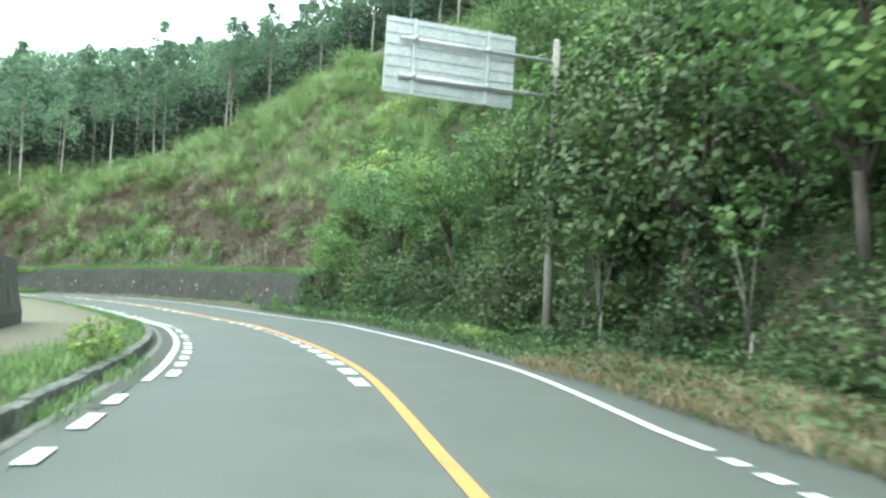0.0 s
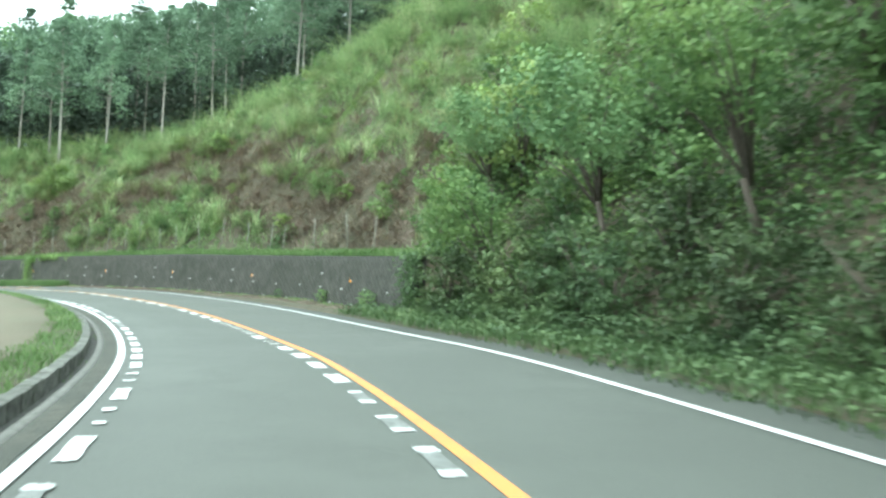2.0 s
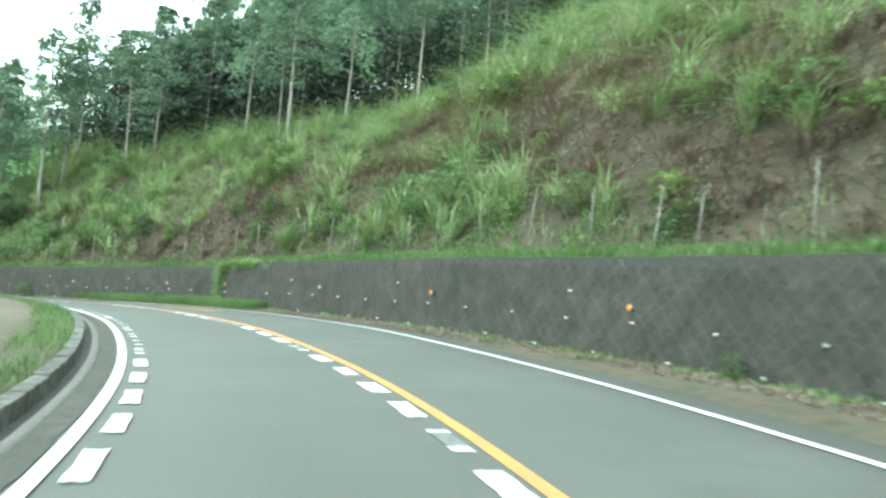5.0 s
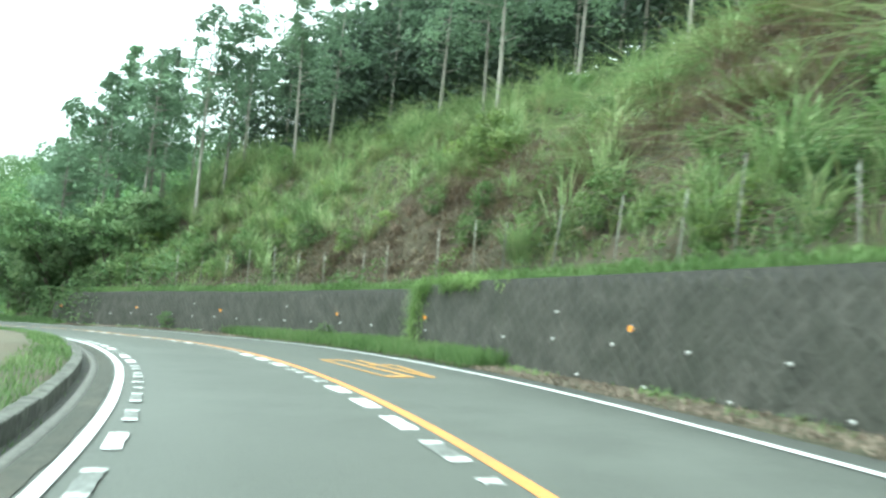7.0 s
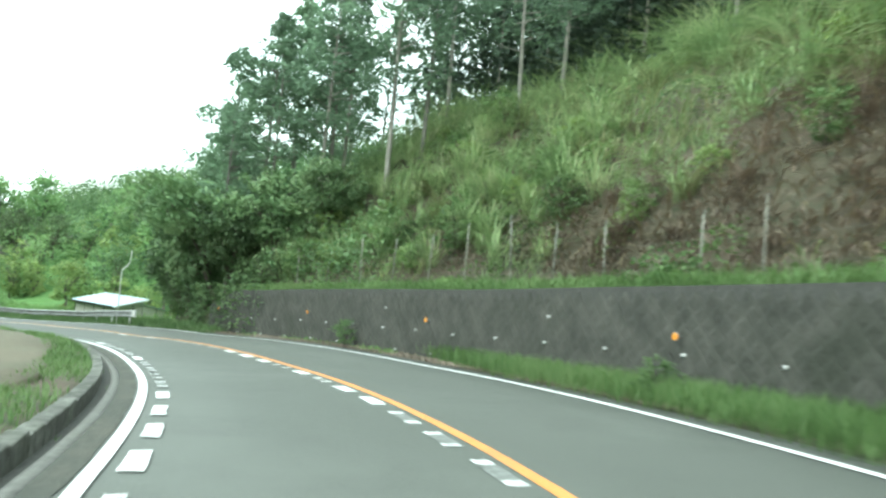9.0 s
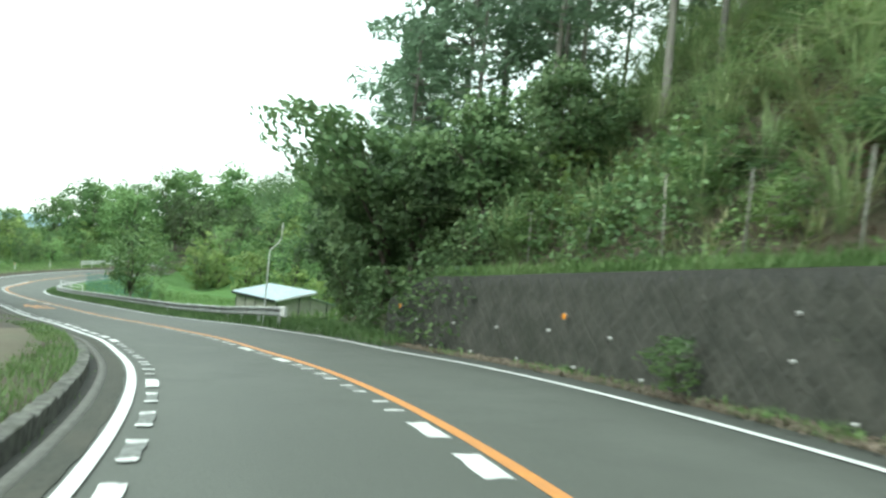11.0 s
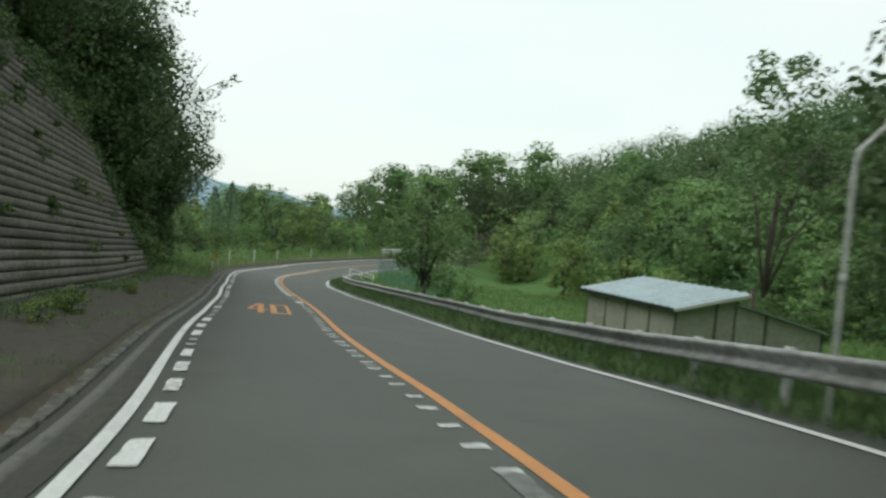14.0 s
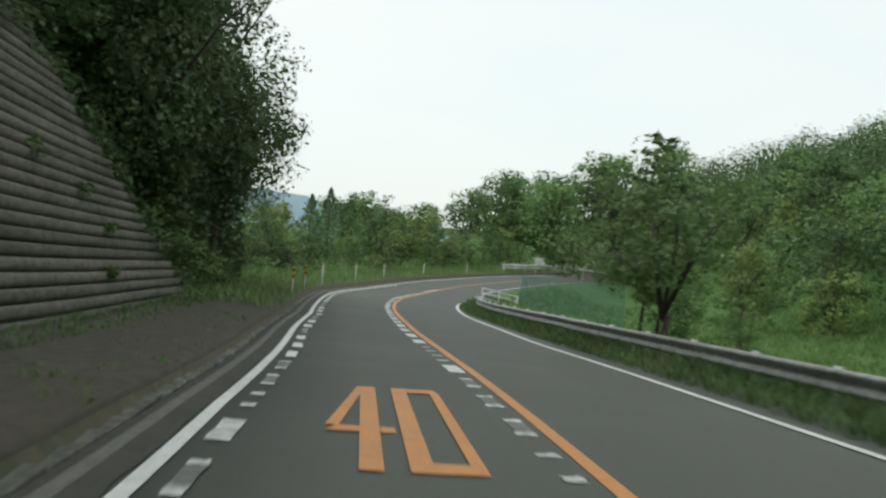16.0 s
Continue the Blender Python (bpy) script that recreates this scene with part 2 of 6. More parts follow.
WAY = curve_points([(x, y, z) for (x, y), z in zip(LINE, LINE_Z)], 0.5)
for _ in range(3):      # ease the last small kinks out of it
    WAY[1:-1] = 0.25 * WAY[:-2] + 0.5 * WAY[1:-1] + 0.25 * WAY[2:]
WAY_S = np.r_[0, np.cumsum(np.linalg.norm(np.diff(WAY[:, :2], axis=0), axis=1))]
WAY_S -= WAY_S[np.argmin(np.hypot(WAY[:, 0], WAY[:, 1]))]      # s = 0 where the drive begins
WAY_D = np.gradient(WAY[:, :2], axis=0)
WAY_D /= np.linalg.norm(WAY_D, axis=1)[:, None]


def bank(s):
    """How much the road rises to the right, per metre."""
    return np.interp(s, [0, 8, 32, 112, 126, 145, 160, 200], [0, 0, 0.0437, 0.0437, 0.012, 0.0, -0.03, -0.04])


def middle(s):
    """Offset of the centre line from the camera's way."""
    return np.interp(s, [-40, 7, 16, 20, 28, 32, 36, 42, 48, 55, 65, 72, 78, 90, 99.5, 103, 110, 113, 130, 136, 145, 160, 300], [0.9, 1.3, 1.53, 1.61, 1.62, 1.69, 1.77, 1.84, 1.89, 1.94, 2.02, 2.06, 2.08, 1.98, 1.86, 1.91, 1.85, 1.77, 1.73, 1.68, 1.8, 1.92, 1.9])


def at(s, w, up=0.0):
    """The place at station s, offset w, height up over the road's plane."""
    s, w = np.asarray(s, float), np.asarray(w, float)
    x, y, z = (np.interp(s, WAY_S, WAY[:, k]) for k in range(3))
    dx, dy = (np.interp(s, WAY_S, WAY_D[:, k]) for k in range(2))
    wc = np.clip(w, -8, 9)
    return np.stack(np.broadcast_arrays(x + dy * w, y - dx * w, z + bank(s) * wc + up), -1)


def to_road(x, y):
    """Station, offset and the road plane's height there, for arrays of places."""
    x, y = np.atleast_1d(np.asarray(x, float)), np.atleast_1d(np.asarray(y, float))
    s, w = np.empty(x.shape), np.empty(x.shape)
    for a in range(0, x.size, 4000):
        q = slice(a, a + 4000)
        d = (x[q, None] - WAY[None, :, 0]) ** 2 + (y[q, None] - WAY[None, :, 1]) ** 2
        i = np.argmin(d, axis=1)
        vx, vy = x[q] - WAY[i, 0], y[q] - WAY[i, 1]
        s[q] = WAY_S[i] + vx * WAY_D[i, 0] + vy * WAY_D[i, 1]
        w[q] = vx * WAY_D[i, 1] - vy * WAY_D[i, 0]
    z = np.interp(s, WAY_S, WAY[:, 2]) + bank(s) * np.clip(w, -8, 9)
    return s, w, z


# ---- building blocks ----
def mesh_of(name, verts, faces, mat, smooth=False):
    me = bpy.data.meshes.new(name)
    me.from_pydata([tuple(map(float, v)) for v in verts], [], [tuple(int(i) for i in f) for f in faces])
    me.materials.append(mat)
    if smooth:
        me.polygons.foreach_set("use_smooth", [True] * len(me.polygons))
    me.update()
    return me


def polys_mesh(name, v, mat):
    """A mesh of many loose polygons: v has the shape (count, corners, 3)."""
    n, k = v.shape[:2]
    me = bpy.data.meshes.new(name)
    me.vertices.add(n * k)
    me.vertices.foreach_set("co", v.astype(np.float32).ravel())
    me.loops.add(n * k)
    me.loops.foreach_set("vertex_index", np.arange(n * k, dtype=np.int32))
    me.polygons.add(n)
    me.polygons.foreach_set("loop_start", np.arange(0, n * k, k, dtype=np.int32))
    me.polygons.foreach_set("loop_total", np.full(n, k, np.int32))
    me.materials.append(mat)
    me.update(calc_edges=True)
    return me


def thing(name, label, category, group="", kind="", m=None):
    ob = tagged(new(name), label, category, group, kind)
    ob.empty_display_size = 0.2
    if m is not None:
        ob.matrix_basis = m
    return ob


def part(name, data, mat=None, parent=None, label="", m=None):
    """One mesh object under a thing or a part; data is a bmesh or a mesh."""
    if isinstance(data, bmesh.types.BMesh):
        me = bpy.data.meshes.new(name)
        data.to_mesh(me)
        data.free()
        me.materials.append(mat)
        data = me
    ob = new(name, data)
    ob.parent = parent
    if m is not None:
        ob.matrix_basis = m
    if label:
        ob["label"] = label
    return ob


def box(bm, size, m=Matrix(), bevel=0.0):
    g = bmesh.ops.create_cube(bm, size=1.0, matrix=m @ Matrix.Diagonal((*size, 1)))
    if bevel:
        vs = set(g["verts"])
        es = [e for e in bm.edges if e.verts[0] in vs and e.verts[1] in vs]
        bmesh.ops.bevel(bm, geom=es, offset=bevel, segments=2, affect="EDGES", profile=0.6)


def box_bm(size, m=Matrix(), bevel=0.0):
    bm = bmesh.new()
    box(bm, size, m, bevel)
    return bm


def tube_mesh(name, pts, radii, mat, sides=8):
    """A closed, tapered tube along points."""
    pts = [Vector(p) for p in pts]
    if isinstance(radii, (int, float)):
        radii = [radii] * len(pts)
    verts, faces = [], []
    for i, p in enumerate(pts):
        d = (pts[min(i + 1, len(pts) - 1)] - pts[max(i - 1, 0)]).normalized()
        a = d.orthogonal().normalized() if abs(d.z) < 0.9 else (Vector((1, 0, 0)) - d * d.x).normalized()
        b = d.cross(a)
        for k in range(sides):
            t = 2 * math.pi * k / sides
            verts.append(p + (a * math.cos(t) + b * math.sin(t)) * float(radii[i]))
    for i in range(len(pts) - 1):
        for k in range(sides):
            faces.append((i * sides + k, i * sides + (k + 1) % sides, (i + 1) * sides + (k + 1) % sides, (i + 1) * sides + k))
    faces.append(tuple(range(sides - 1, -1, -1)))
    faces.append(tuple((len(pts) - 1) * sides + k for k in range(sides)))
    return mesh_of(name, verts, faces, mat, smooth=True)


def tubes_mesh(name, tubes, mat, sides=6):
    """Several tubes (points, radii) joined into one mesh, as the limbs of one trunk are."""
    bm = bmesh.new()
    for pts, radii in tubes:
        me = tube_mesh("limb", pts, radii, mat, sides)
        bm.from_mesh(me)
        bpy.data.meshes.remove(me)
    out = bpy.data.meshes.new(name)
    bm.to_mesh(out)
    bm.free()
    out.materials.append(mat)
    return out


def strip_mesh(name, stations, profile, mat, smooth=True):
    """A sheet swept along the road: profile(s) gives rows of (w, up) for the stations."""
    rows = [profile(s) for s in stations]
    k = len(rows[0])
    verts = np.concatenate([at(np.full(k, s), [q[0] for q in r], [q[1] for q in r]) for s, r in zip(stations, rows)])
    faces = [(i * k + j, i * k + j + 1, (i + 1) * k + j + 1, (i + 1) * k + j) for i in range(len(rows) - 1) for j in range(k - 1)]
    return mesh_of(name, verts, faces, mat, smooth)


def leaves(rng, centres, size, up=0.4, wide=0.5, droop=0.25, out=None):
    """A leaf at each centre: a folded rhombus of uneven size and turn, facing out of its clump where out is given."""
    n = len(centres)
    size = np.asarray(size) * rng.uniform(0.6, 1.35, n)
    d = rng.normal(size=(n, 3))
    d[:, 2] = d[:, 2] * 0.5 - droop
    d /= np.linalg.norm(d, axis=1)[:, None]
    nrm = rng.normal(size=(n, 3)) + np.array([0, 0, up * 2.5]) if out is None else rng.normal(size=(n, 3)) * 0.6 + np.array([0, 0, up]) + 1.5 * out
    if out is not None:
        d = d - 0.6 * nrm * (np.sum(d * nrm, 1) / np.sum(nrm * nrm, 1))[:, None]
        d /= np.linalg.norm(d, axis=1)[:, None]
    side = np.cross(nrm, d)
    side /= np.linalg.norm(side, axis=1)[:, None] + 1e-9
    nn = np.cross(d, side)
    L, W = size[:, None], (size * wide)[:, None] * 0.5
    base = centres - d * L * 0.5
    tip = centres + d * L * 0.5 - nn * L * 0.08
    mid = centres + d * L * 0.02 + nn * L * 0.06
    return np.stack([base, mid + side * W, tip, mid - side * W], 1)


def blades(rng, roots, height, width, lean=0.35, arch=0.25):
    """A grass blade at each root: a bent kite."""
    n = len(roots)
    h = np.asarray(height) * rng.uniform(0.55, 1.3, n)
    a = rng.uniform(0, 2 * math.pi, n)
    d = np.stack([np.cos(a), np.sin(a), np.zeros(n)], 1)
    side = np.stack([-np.sin(a), np.cos(a), np.zeros(n)], 1)
    l = (rng.uniform(0.1, 1.0, n) * lean)[:, None]
    up = np.array([0, 0, 1.0])
    mid = roots + h[:, None] * (0.55 * up + 0.4 * l * d)
    tip = roots + h[:, None] * ((1 - arch * l) * up + (1 + 1.4 * arch) * l * d)
    w = (np.asarray(width) * rng.uniform(0.7, 1.3, n))[:, None]
    return np.stack([roots, mid + side * w * 0.5, tip, mid - side * w * 0.5], 1)


def clusters(rng, centres, radius, count, flat=0.7):
    """Points scattered in balls round the centres, denser at the shell."""
    n = len(centres)
    v = rng.normal(size=(n, count, 3))
    v /= np.linalg.norm(v, axis=2)[:, :, None]
    v *= (rng.uniform(0.25, 1.0, (n, count)) ** 0.5)[:, :, None]
    v[:, :, 2] *= flat
    r = (np.asarray(radius) * np.ones(n))[:, None, None]
    return (centres[:, None, :] + v * r).reshape(-1, 3)


# ---- the lie of the land ----
def left_line(s):
    return np.interp(s, [-40, 10, 16.5, 22, 29, 36, 44, 57, 66, 72, 77, 84, 100, 106, 113, 120, 130, 134, 140, 146, 152, 160, 300], [-1.75, -1.68, -1.6, -1.5, -1.41, -1.35, -1.3, -1.2, -1.11, -1.09, -1.15, -1.12, -1.11, -1.05, -1.1, -1.2, -1.29, -1.25, -1.12, -0.9, -0.95, -1.18, -1.2])


def right_line(s):
    return np.interp(s, [-40, 8, 14, 20, 29, 36, 45, 60, 70, 82, 92, 101, 109, 116, 125, 133, 140, 145, 152, 160, 300], [3.6, 3.85, 4.3, 4.62, 4.72, 4.85, 4.95, 5.1, 5.18, 5.2, 5.1, 4.96, 4.85, 4.86, 4.85, 4.62, 4.45, 4.52, 4.55, 4.7, 4.7])


def inner(s):
    """How far the kerb and footpath stand off their usual place."""
    return left_line(s) + 1.1


def foot(s):
    """Offset of the foot of the bank or wall on the hill's side."""
    return np.interp(s, [-40, 38, 40.5, 50, 60, 75, 76.9, 77.6, 84, 92, 106, 112, 125], [7.3, 7.3, 7.5, 7.6, 6.8, 6.5, 6.5, 7.0, 6.5, 6.2, 6.2, 7.0, 7.0])


def wall_top(s):
    return np.interp(s, [-40, 39.3, 40.5, 74.5, 76, 77, 104, 107.5, 110], [0.3, 0.3, 1.92, 1.9, 1.86, 1.78, 1.78, 0.5, 0.0])


def hill_share(s):
    return np.interp(s, [-40, 60, 80, 100, 108, 112, 116, 119], [1.05, 1.0, 1.0, 1.0, 1.0, 0.75, 0.25, 0.0])


def bumps(x, y, size, seed=0.0):
    """Soft uneven ground, by a few crossed waves."""
    x, y = np.asarray(x) / size, np.asarray(y) / size
    return (np.sin(1.7 * x + 0.9 * y + seed) * np.sin(1.1 * y - 0.6 * x + 2 * seed) + 0.5 * np.sin(3.1 * x - 2.3 * y + 3 * seed) + 0.3 * np.sin(5.3 * y + 4.1 * x + seed))


def ground_z(x, y):
    x, y = np.atleast_1d(np.asarray(x, float)), np.atleast_1d(np.asarray(y, float))
    s, w, z = to_road(x, y)
    f, top, share = foot(s), wall_top(s), hill_share(s)
    # the hill's side
    d = w - f - 0.32
    bench = np.interp(s, [30, 42, 104, 110], [0.3, 1.7, 1.5, 0.5])
    steep = np.interp(s, [20, 45], [1.0, 0.0])
    h1 = np.interp(d - bench, [0, 3, 6, 9, 16, 40, 100, 300], [0, 3.5, 6.6, 8.7, 12.0, 22, 44, 60])
    h2 = np.interp(d - bench, [0, 1.5, 4, 8, 16, 40, 100, 300], [0, 2.6, 4.8, 8.4, 13.0, 24, 46, 60])
    h3 = np.interp(d - bench, [0, 3, 6, 9, 14, 22, 40, 100, 300], [0, 4.2, 8.2, 12.0, 17.5, 23, 30, 52, 70])
    tall = np.interp(s, [60, 78], [1.0, 0.0])
    h1 = h1 * (1 - tall) + h3 * tall
    hill = (h1 * (1 - steep) + np.maximum(h2, h3) * steep) * share
    valley = np.interp(w - f, [0, 1.5, 3.5, 9, 20, 40], [0, -0.25, -1.1, -1.35, -1.3, 0.5]) * np.interp(s, [111, 117], [0, 1])
    right = np.where(d < 0, 0.03 + 0.02 * np.clip(w - 5.6, 0, 2), np.where(d < 0.12, top * np.clip(d / 0.12, 0, 1), top + hill)) + valley
    right += np.where(d > bench, 0.28 * bumps(x, y, 3.0) * np.clip((d - bench) / 4, 0, 1), 0)
    gap = np.interp(s, [74.6, 75.4, 77.5, 81.5], [0, 1, 0.9, 0]) * 0.1 * np.clip((w - 6.0 - 0.25 * np.clip(s - 76, 0, 9)) / 1.5, 0, 1)
    right = np.where((s > 74.6) & (s < 81.5) & (w < f + 0.35), np.maximum(right, gap), right)
    # the inner side
    q = inner(s) - w
    walled = np.interp(s, [112, 116, 134, 147, 156], [0, 1, 1, 0.35, 0.0])
    low = np.interp(s, [20, 30], [1, 0])
    back = np.interp(q, [-20, 1.72, 1.9, 2.0, 6.5, 9, 40, 120], [-0.08, -0.08, 0.12, 0.15, 0.2, 0.05, -1.2, -2.0])
    rise = np.interp(q, [5.0, 5.2, 7.5, 10, 30, 90], [0, 0.9, 6.6, 8.0, 14, 16]) * walled
    rise0 = np.interp(q, [5.75, 5.9, 9, 30, 80], [0, 2.0, 2.6, 7.0, 9.0]) * low
    left = back + rise + rise0
    rel = np.where(w > 5.6, right, np.where(q > 1.6, left, -0.08))
    # far beyond the road the land goes its own way
    far = np.clip((np.abs(w) - 25) / 60, 0, 1)
    level = z * (1 - far) + far * np.interp(x, [-400, -120, 40], [-6.5, -5.0, 0.0])
    north = 0.42 * np.clip(y - 104 + 0.12 * np.clip(-x - 120, -20, 80), 0, 90) * np.clip((-x - 70) / 25, 0, 1)
    north *= np.interp(np.hypot(x + 80, y - 60), [0, 300, 700, 3500], [1, 1, 0.6, 0.0])
    fade = np.interp(np.hypot(x + 60, y - 60), [0, 250, 900, 3500], [1, 1, 0.5, 0.05])
    return level + rel * fade + north + 0.5 * far * bumps(x, y, 25.0, 1.0)


def on_ground(x, y):
    return Vector((x, y, float(ground_z(x, y)[0])))


def ground_at(s, w):
    p = at(s, w)
    return on_ground(float(p[0]), float(p[1]))


# ---- ground, road, paths ----
gs = np.arange(-39.0, 262.0, 1.0)
gw = [-24, -20, -17, -14.5, -12.5, -10.5, -9, -7.9, -7.5, -7.0, -6.6, -6.2, -5.9, -5.75, -5.2, -5.0, -4.6, -4.0, -3.2, -2.3, -2.0, -1.9, -1.72, -1.2, 1.5, 4.5, 5.6, 6.1]
gd = [0.0, 0.25, 0.33, 0.45, 0.8, 1.4, 2.0, 2.8, 3.8, 5.0, 6.5, 8.2, 10.0, 12.0, 14.5, 17.5, 21.0]
ss, ww = np.meshgrid(gs, np.array(gw))
ww = ww + np.where(ww < -1, inner(ss), 0)
sd, dd = np.meshgrid(gs, np.array(gd))
strip = np.concatenate([np.stack([ss.ravel(), ww.ravel()], 1), np.stack([sd.ravel(), foot(sd.ravel()) + dd.ravel()], 1)])
near_xy = at(strip[:, 0], strip[:, 1])[:, :2]
rings = []
for r in np.concatenate([np.arange(4, 180, 4.5), np.geomspace(185, 3600, 26)]):
    k = int(min(2 * math.pi * r / 4.5, 150))
    a = np.arange(k) * 2 * math.pi / k + r
    rings.append(np.stack([-60 + r * np.cos(a), 60 + r * np.sin(a)], 1))
rings = np.concatenate(rings)
_, rw, _ = to_road(rings[:, 0], rings[:, 1])
rs_far = np.min(np.hypot(rings[:, 0, None] - WAY[None, ::6, 0], rings[:, 1, None] - WAY[None, ::6, 1]), axis=1)
rings = rings[((rw > 29.5) | (rw < -26)) & (rs_far > 24)]
flat = np.concatenate([near_xy, rings])
from mathutils.geometry import delaunay_2d_cdt
gv, _, gf, *_ = delaunay_2d_cdt([Vector(p) for p in flat.tolist()], [], [], 0, 0.02)
gxy = np.array([tuple(v) for v in gv])
ground = new("ground", mesh_of("ground", np.column_stack([gxy, ground_z(gxy[:, 0], gxy[:, 1])]), gf, SOIL, smooth=True))
far_s, far_w, _ = to_road(*np.array([tuple(q.center)[:2] for q in ground.data.polygons]).T)
ground.data.materials.append(FIELD_GREEN)
ground.data.polygons.foreach_set("material_index", ((far_s > 113) & (np.abs(far_w) > 5)).astype(np.int32))
tagged(ground, "grassy earth of the hillside and the valley floor", "ground", kind="structure")

rs = np.arange(-39.0, 255.0, 1.0)
road = new("road", strip_mesh("road", rs, lambda s: [(-1.42 + inner(s), -0.1), (-1.42 + inner(s), 0.0), (0.2, 0.004), (1.0, 0.006), (2.0, 0.012), (3.0, 0.006), (4.2, 0.004), (5.75, 0.0), (5.8, -0.1)], ASPHALT))
tagged(road, "worn grey asphalt road curving along the hillside", "road", kind="structure")
gutter = new("gutter", strip_mesh("gutter", rs, lambda s: [(-1.535 + inner(s), -0.1), (-1.535 + inner(s), 0.012), (-1.5 + inner(s), 0.014), (-1.412 + inner(s), 0.006), (-1.412 + inner(s), -0.1)], PALE_CONCRETE))
ditch = new("gutter_bed", strip_mesh("gutter_bed", rs, lambda s: [(-1.78 + inner(s), -0.035), (-1.64 + inner(s), -0.04), (-1.497 + inner(s), -0.03)], WALL_BED))
tagged(ditch, "dark dirty bed of the gutter beside the kerb", "gutter", kind="structure")
tagged(gutter, "narrow concrete gutter along the kerb", "gutter", kind="structure")
path_s = np.arange(-39.0, 107.1, 1.0)
path = new("pavement", strip_mesh("pavement", path_s, lambda s: [(inner(s) - 6.2 + np.interp(s, [112, 118], [0, 1.75]), 0.0), (inner(s) - 6.2 + np.interp(s, [112, 118], [0, 1.75]), 0.245), (-4.2 + inner(s), 0.25),
                                                             (inner(s) - 2.55 + 0.12 * math.sin(s * 0.7) + 0.08 * math.sin(s * 2.3), 0.235), (inner(s) - 2.4, 0.05)], PAVING))
tagged(path, "pale dusty footpath beside the road", "footpath", kind="structure")
earth = new("earth_path", strip_mesh("earth_path", np.arange(107.0, 151.0, 1.0), lambda s: [(inner(s) - 6.2 + np.interp(s, [112, 118], [0, 1.75]), 0.0), (inner(s) - 6.2 + np.interp(s, [112, 118], [0, 1.75]), 0.24), (inner(s) - 4.0, 0.243), (inner(s) - 2.7 + 0.1 * math.sin(s * 0.9), 0.2),
                                                                                          (inner(s) - 2.0 + 0.04 * math.sin(s * 1.7), 0.172), (inner(s) - 1.86, 0.1), (inner(s) - 1.84, -0.06)], EARTH_PATH))
tagged(earth, "dark trodden earth path with patches of grass", "footpath", kind="structure")

# kerb of single stones
kerb = tagged(new("kerb"), "low weathered concrete kerb along the footpath", "kerb", kind="structure")
kerb_bm = box_bm((0.592, 0.17, 0.36), bevel=0.02)
kerb_me = bpy.data.meshes.new("kerb_stone")
kerb_bm.to_mesh(kerb_me)
kerb_bm.free()
kerb_me.materials.append(KERB_STONE)


def heading(s):
    return math.atan2(float(np.interp(s, WAY_S, WAY_D[:, 1])), float(np.interp(s, WAY_S, WAY_D[:, 0])))


kr = random.Random(5)
for i in range(290):
    s = -5 + 0.6 * i
    p = at(s, -1.76 + float(inner(s)), float(np.interp(s, [102, 108], [0.165, 0.0])) - 0.18 + kr.uniform(-0.012, 0.012))
    part("kerb_stone", kerb_me, parent=kerb, m=Matrix.Translation(p) @ Euler((kr.uniform(-.02, .02), math.atan(0), heading(s) + kr.uniform(-.012, .012))).to_matrix().to_4x4())


# dirt and moss on the asphalt between the edge line and the gutter
sh = np.arange(9.0, 170.0, 0.25)
shoulder = new("road_edge", strip_mesh("road_edge", sh, lambda s: [(-1.409 + inner(s), 0.0075), (min(left_line(s) - 0.07, max(-1.4 + inner(s), left_line(s) - 0.085 + 0.012 * math.sin(3.1 * s) + 0.01 * math.sin(7.7 * s))), 0.0085)], EDGE_DIRT))
tagged(shoulder, "dark dirty strip of asphalt along the gutter", "road edge", kind="structure")

# ---- markings on the road ----
def line_mark(name, a, b, off, width, mat, label, step=0.5):
    ob = new(name, strip_mesh(name, np.arange(a, b + 0.01, step), lambda s: [(off(s) - width / 2, 0.016), (off(s) + width / 2, 0.016)], mat))
    return tagged(ob, label, "road marking", kind="structure")


line_mark("edge_line_inner", 11.5, 250, lambda s: left_line(s) + 0.012, 0.122, WHITE_PAINT, "solid white edge line on the inner side")
line_mark("edge_line_outer", 7.0, 250, right_line, 0.13, WHITE_PAINT, "solid white edge line on the hill's side")
line_mark("centre_line", -30, 250, middle, 0.135, YELLOW_PAINT, "solid yellow centre line")


def slab(name, corners, up, mat, parent):
    """A flat patch of paint: corners (s, w) in order."""
    p = at([c[0] for c in corners], [c[1] for c in corners], up)
    return part(name, mesh_of(name, p, [tuple(range(len(corners)))], mat), parent=parent)


mr = random.Random(11)


def worn_share(s, centre):
    """How many of the short marks are worn down to their two ends."""
    if centre:
        return float(np.interp(s, [30, 55, 95, 106, 136, 140], [0.12, 0.45, 0.6, 0.9, 0.8, 0.1]))
    return float(np.interp(s, [14, 22, 40, 60, 78, 80, 83, 107, 109, 122, 127, 132, 134], [0.2, 0.3, 0.62, 0.72, 0.6, 0.2, 0.7, 0.7, 0.1, 0.1, 0.75, 0.75, 0.1]))


def ragged(s, o, length, a, b):
    """The rim of a worn rectangle of paint round (s, o)."""
    rim = []
    for (s0, w0), (s1, w1) in zip(((-1, -a), (-1, b), (1, b), (1, -a)), ((-1, b), (1, b), (1, -a), (-1, -a))):
        for k in range(4):
            u = k / 4
            rim.append((s + length / 2 * (s0 + (s1 - s0) * u) + mr.uniform(-0.025, 0.025), o + w0 + (w1 - w0) * u + mr.uniform(-0.012, 0.012)))
    return rim


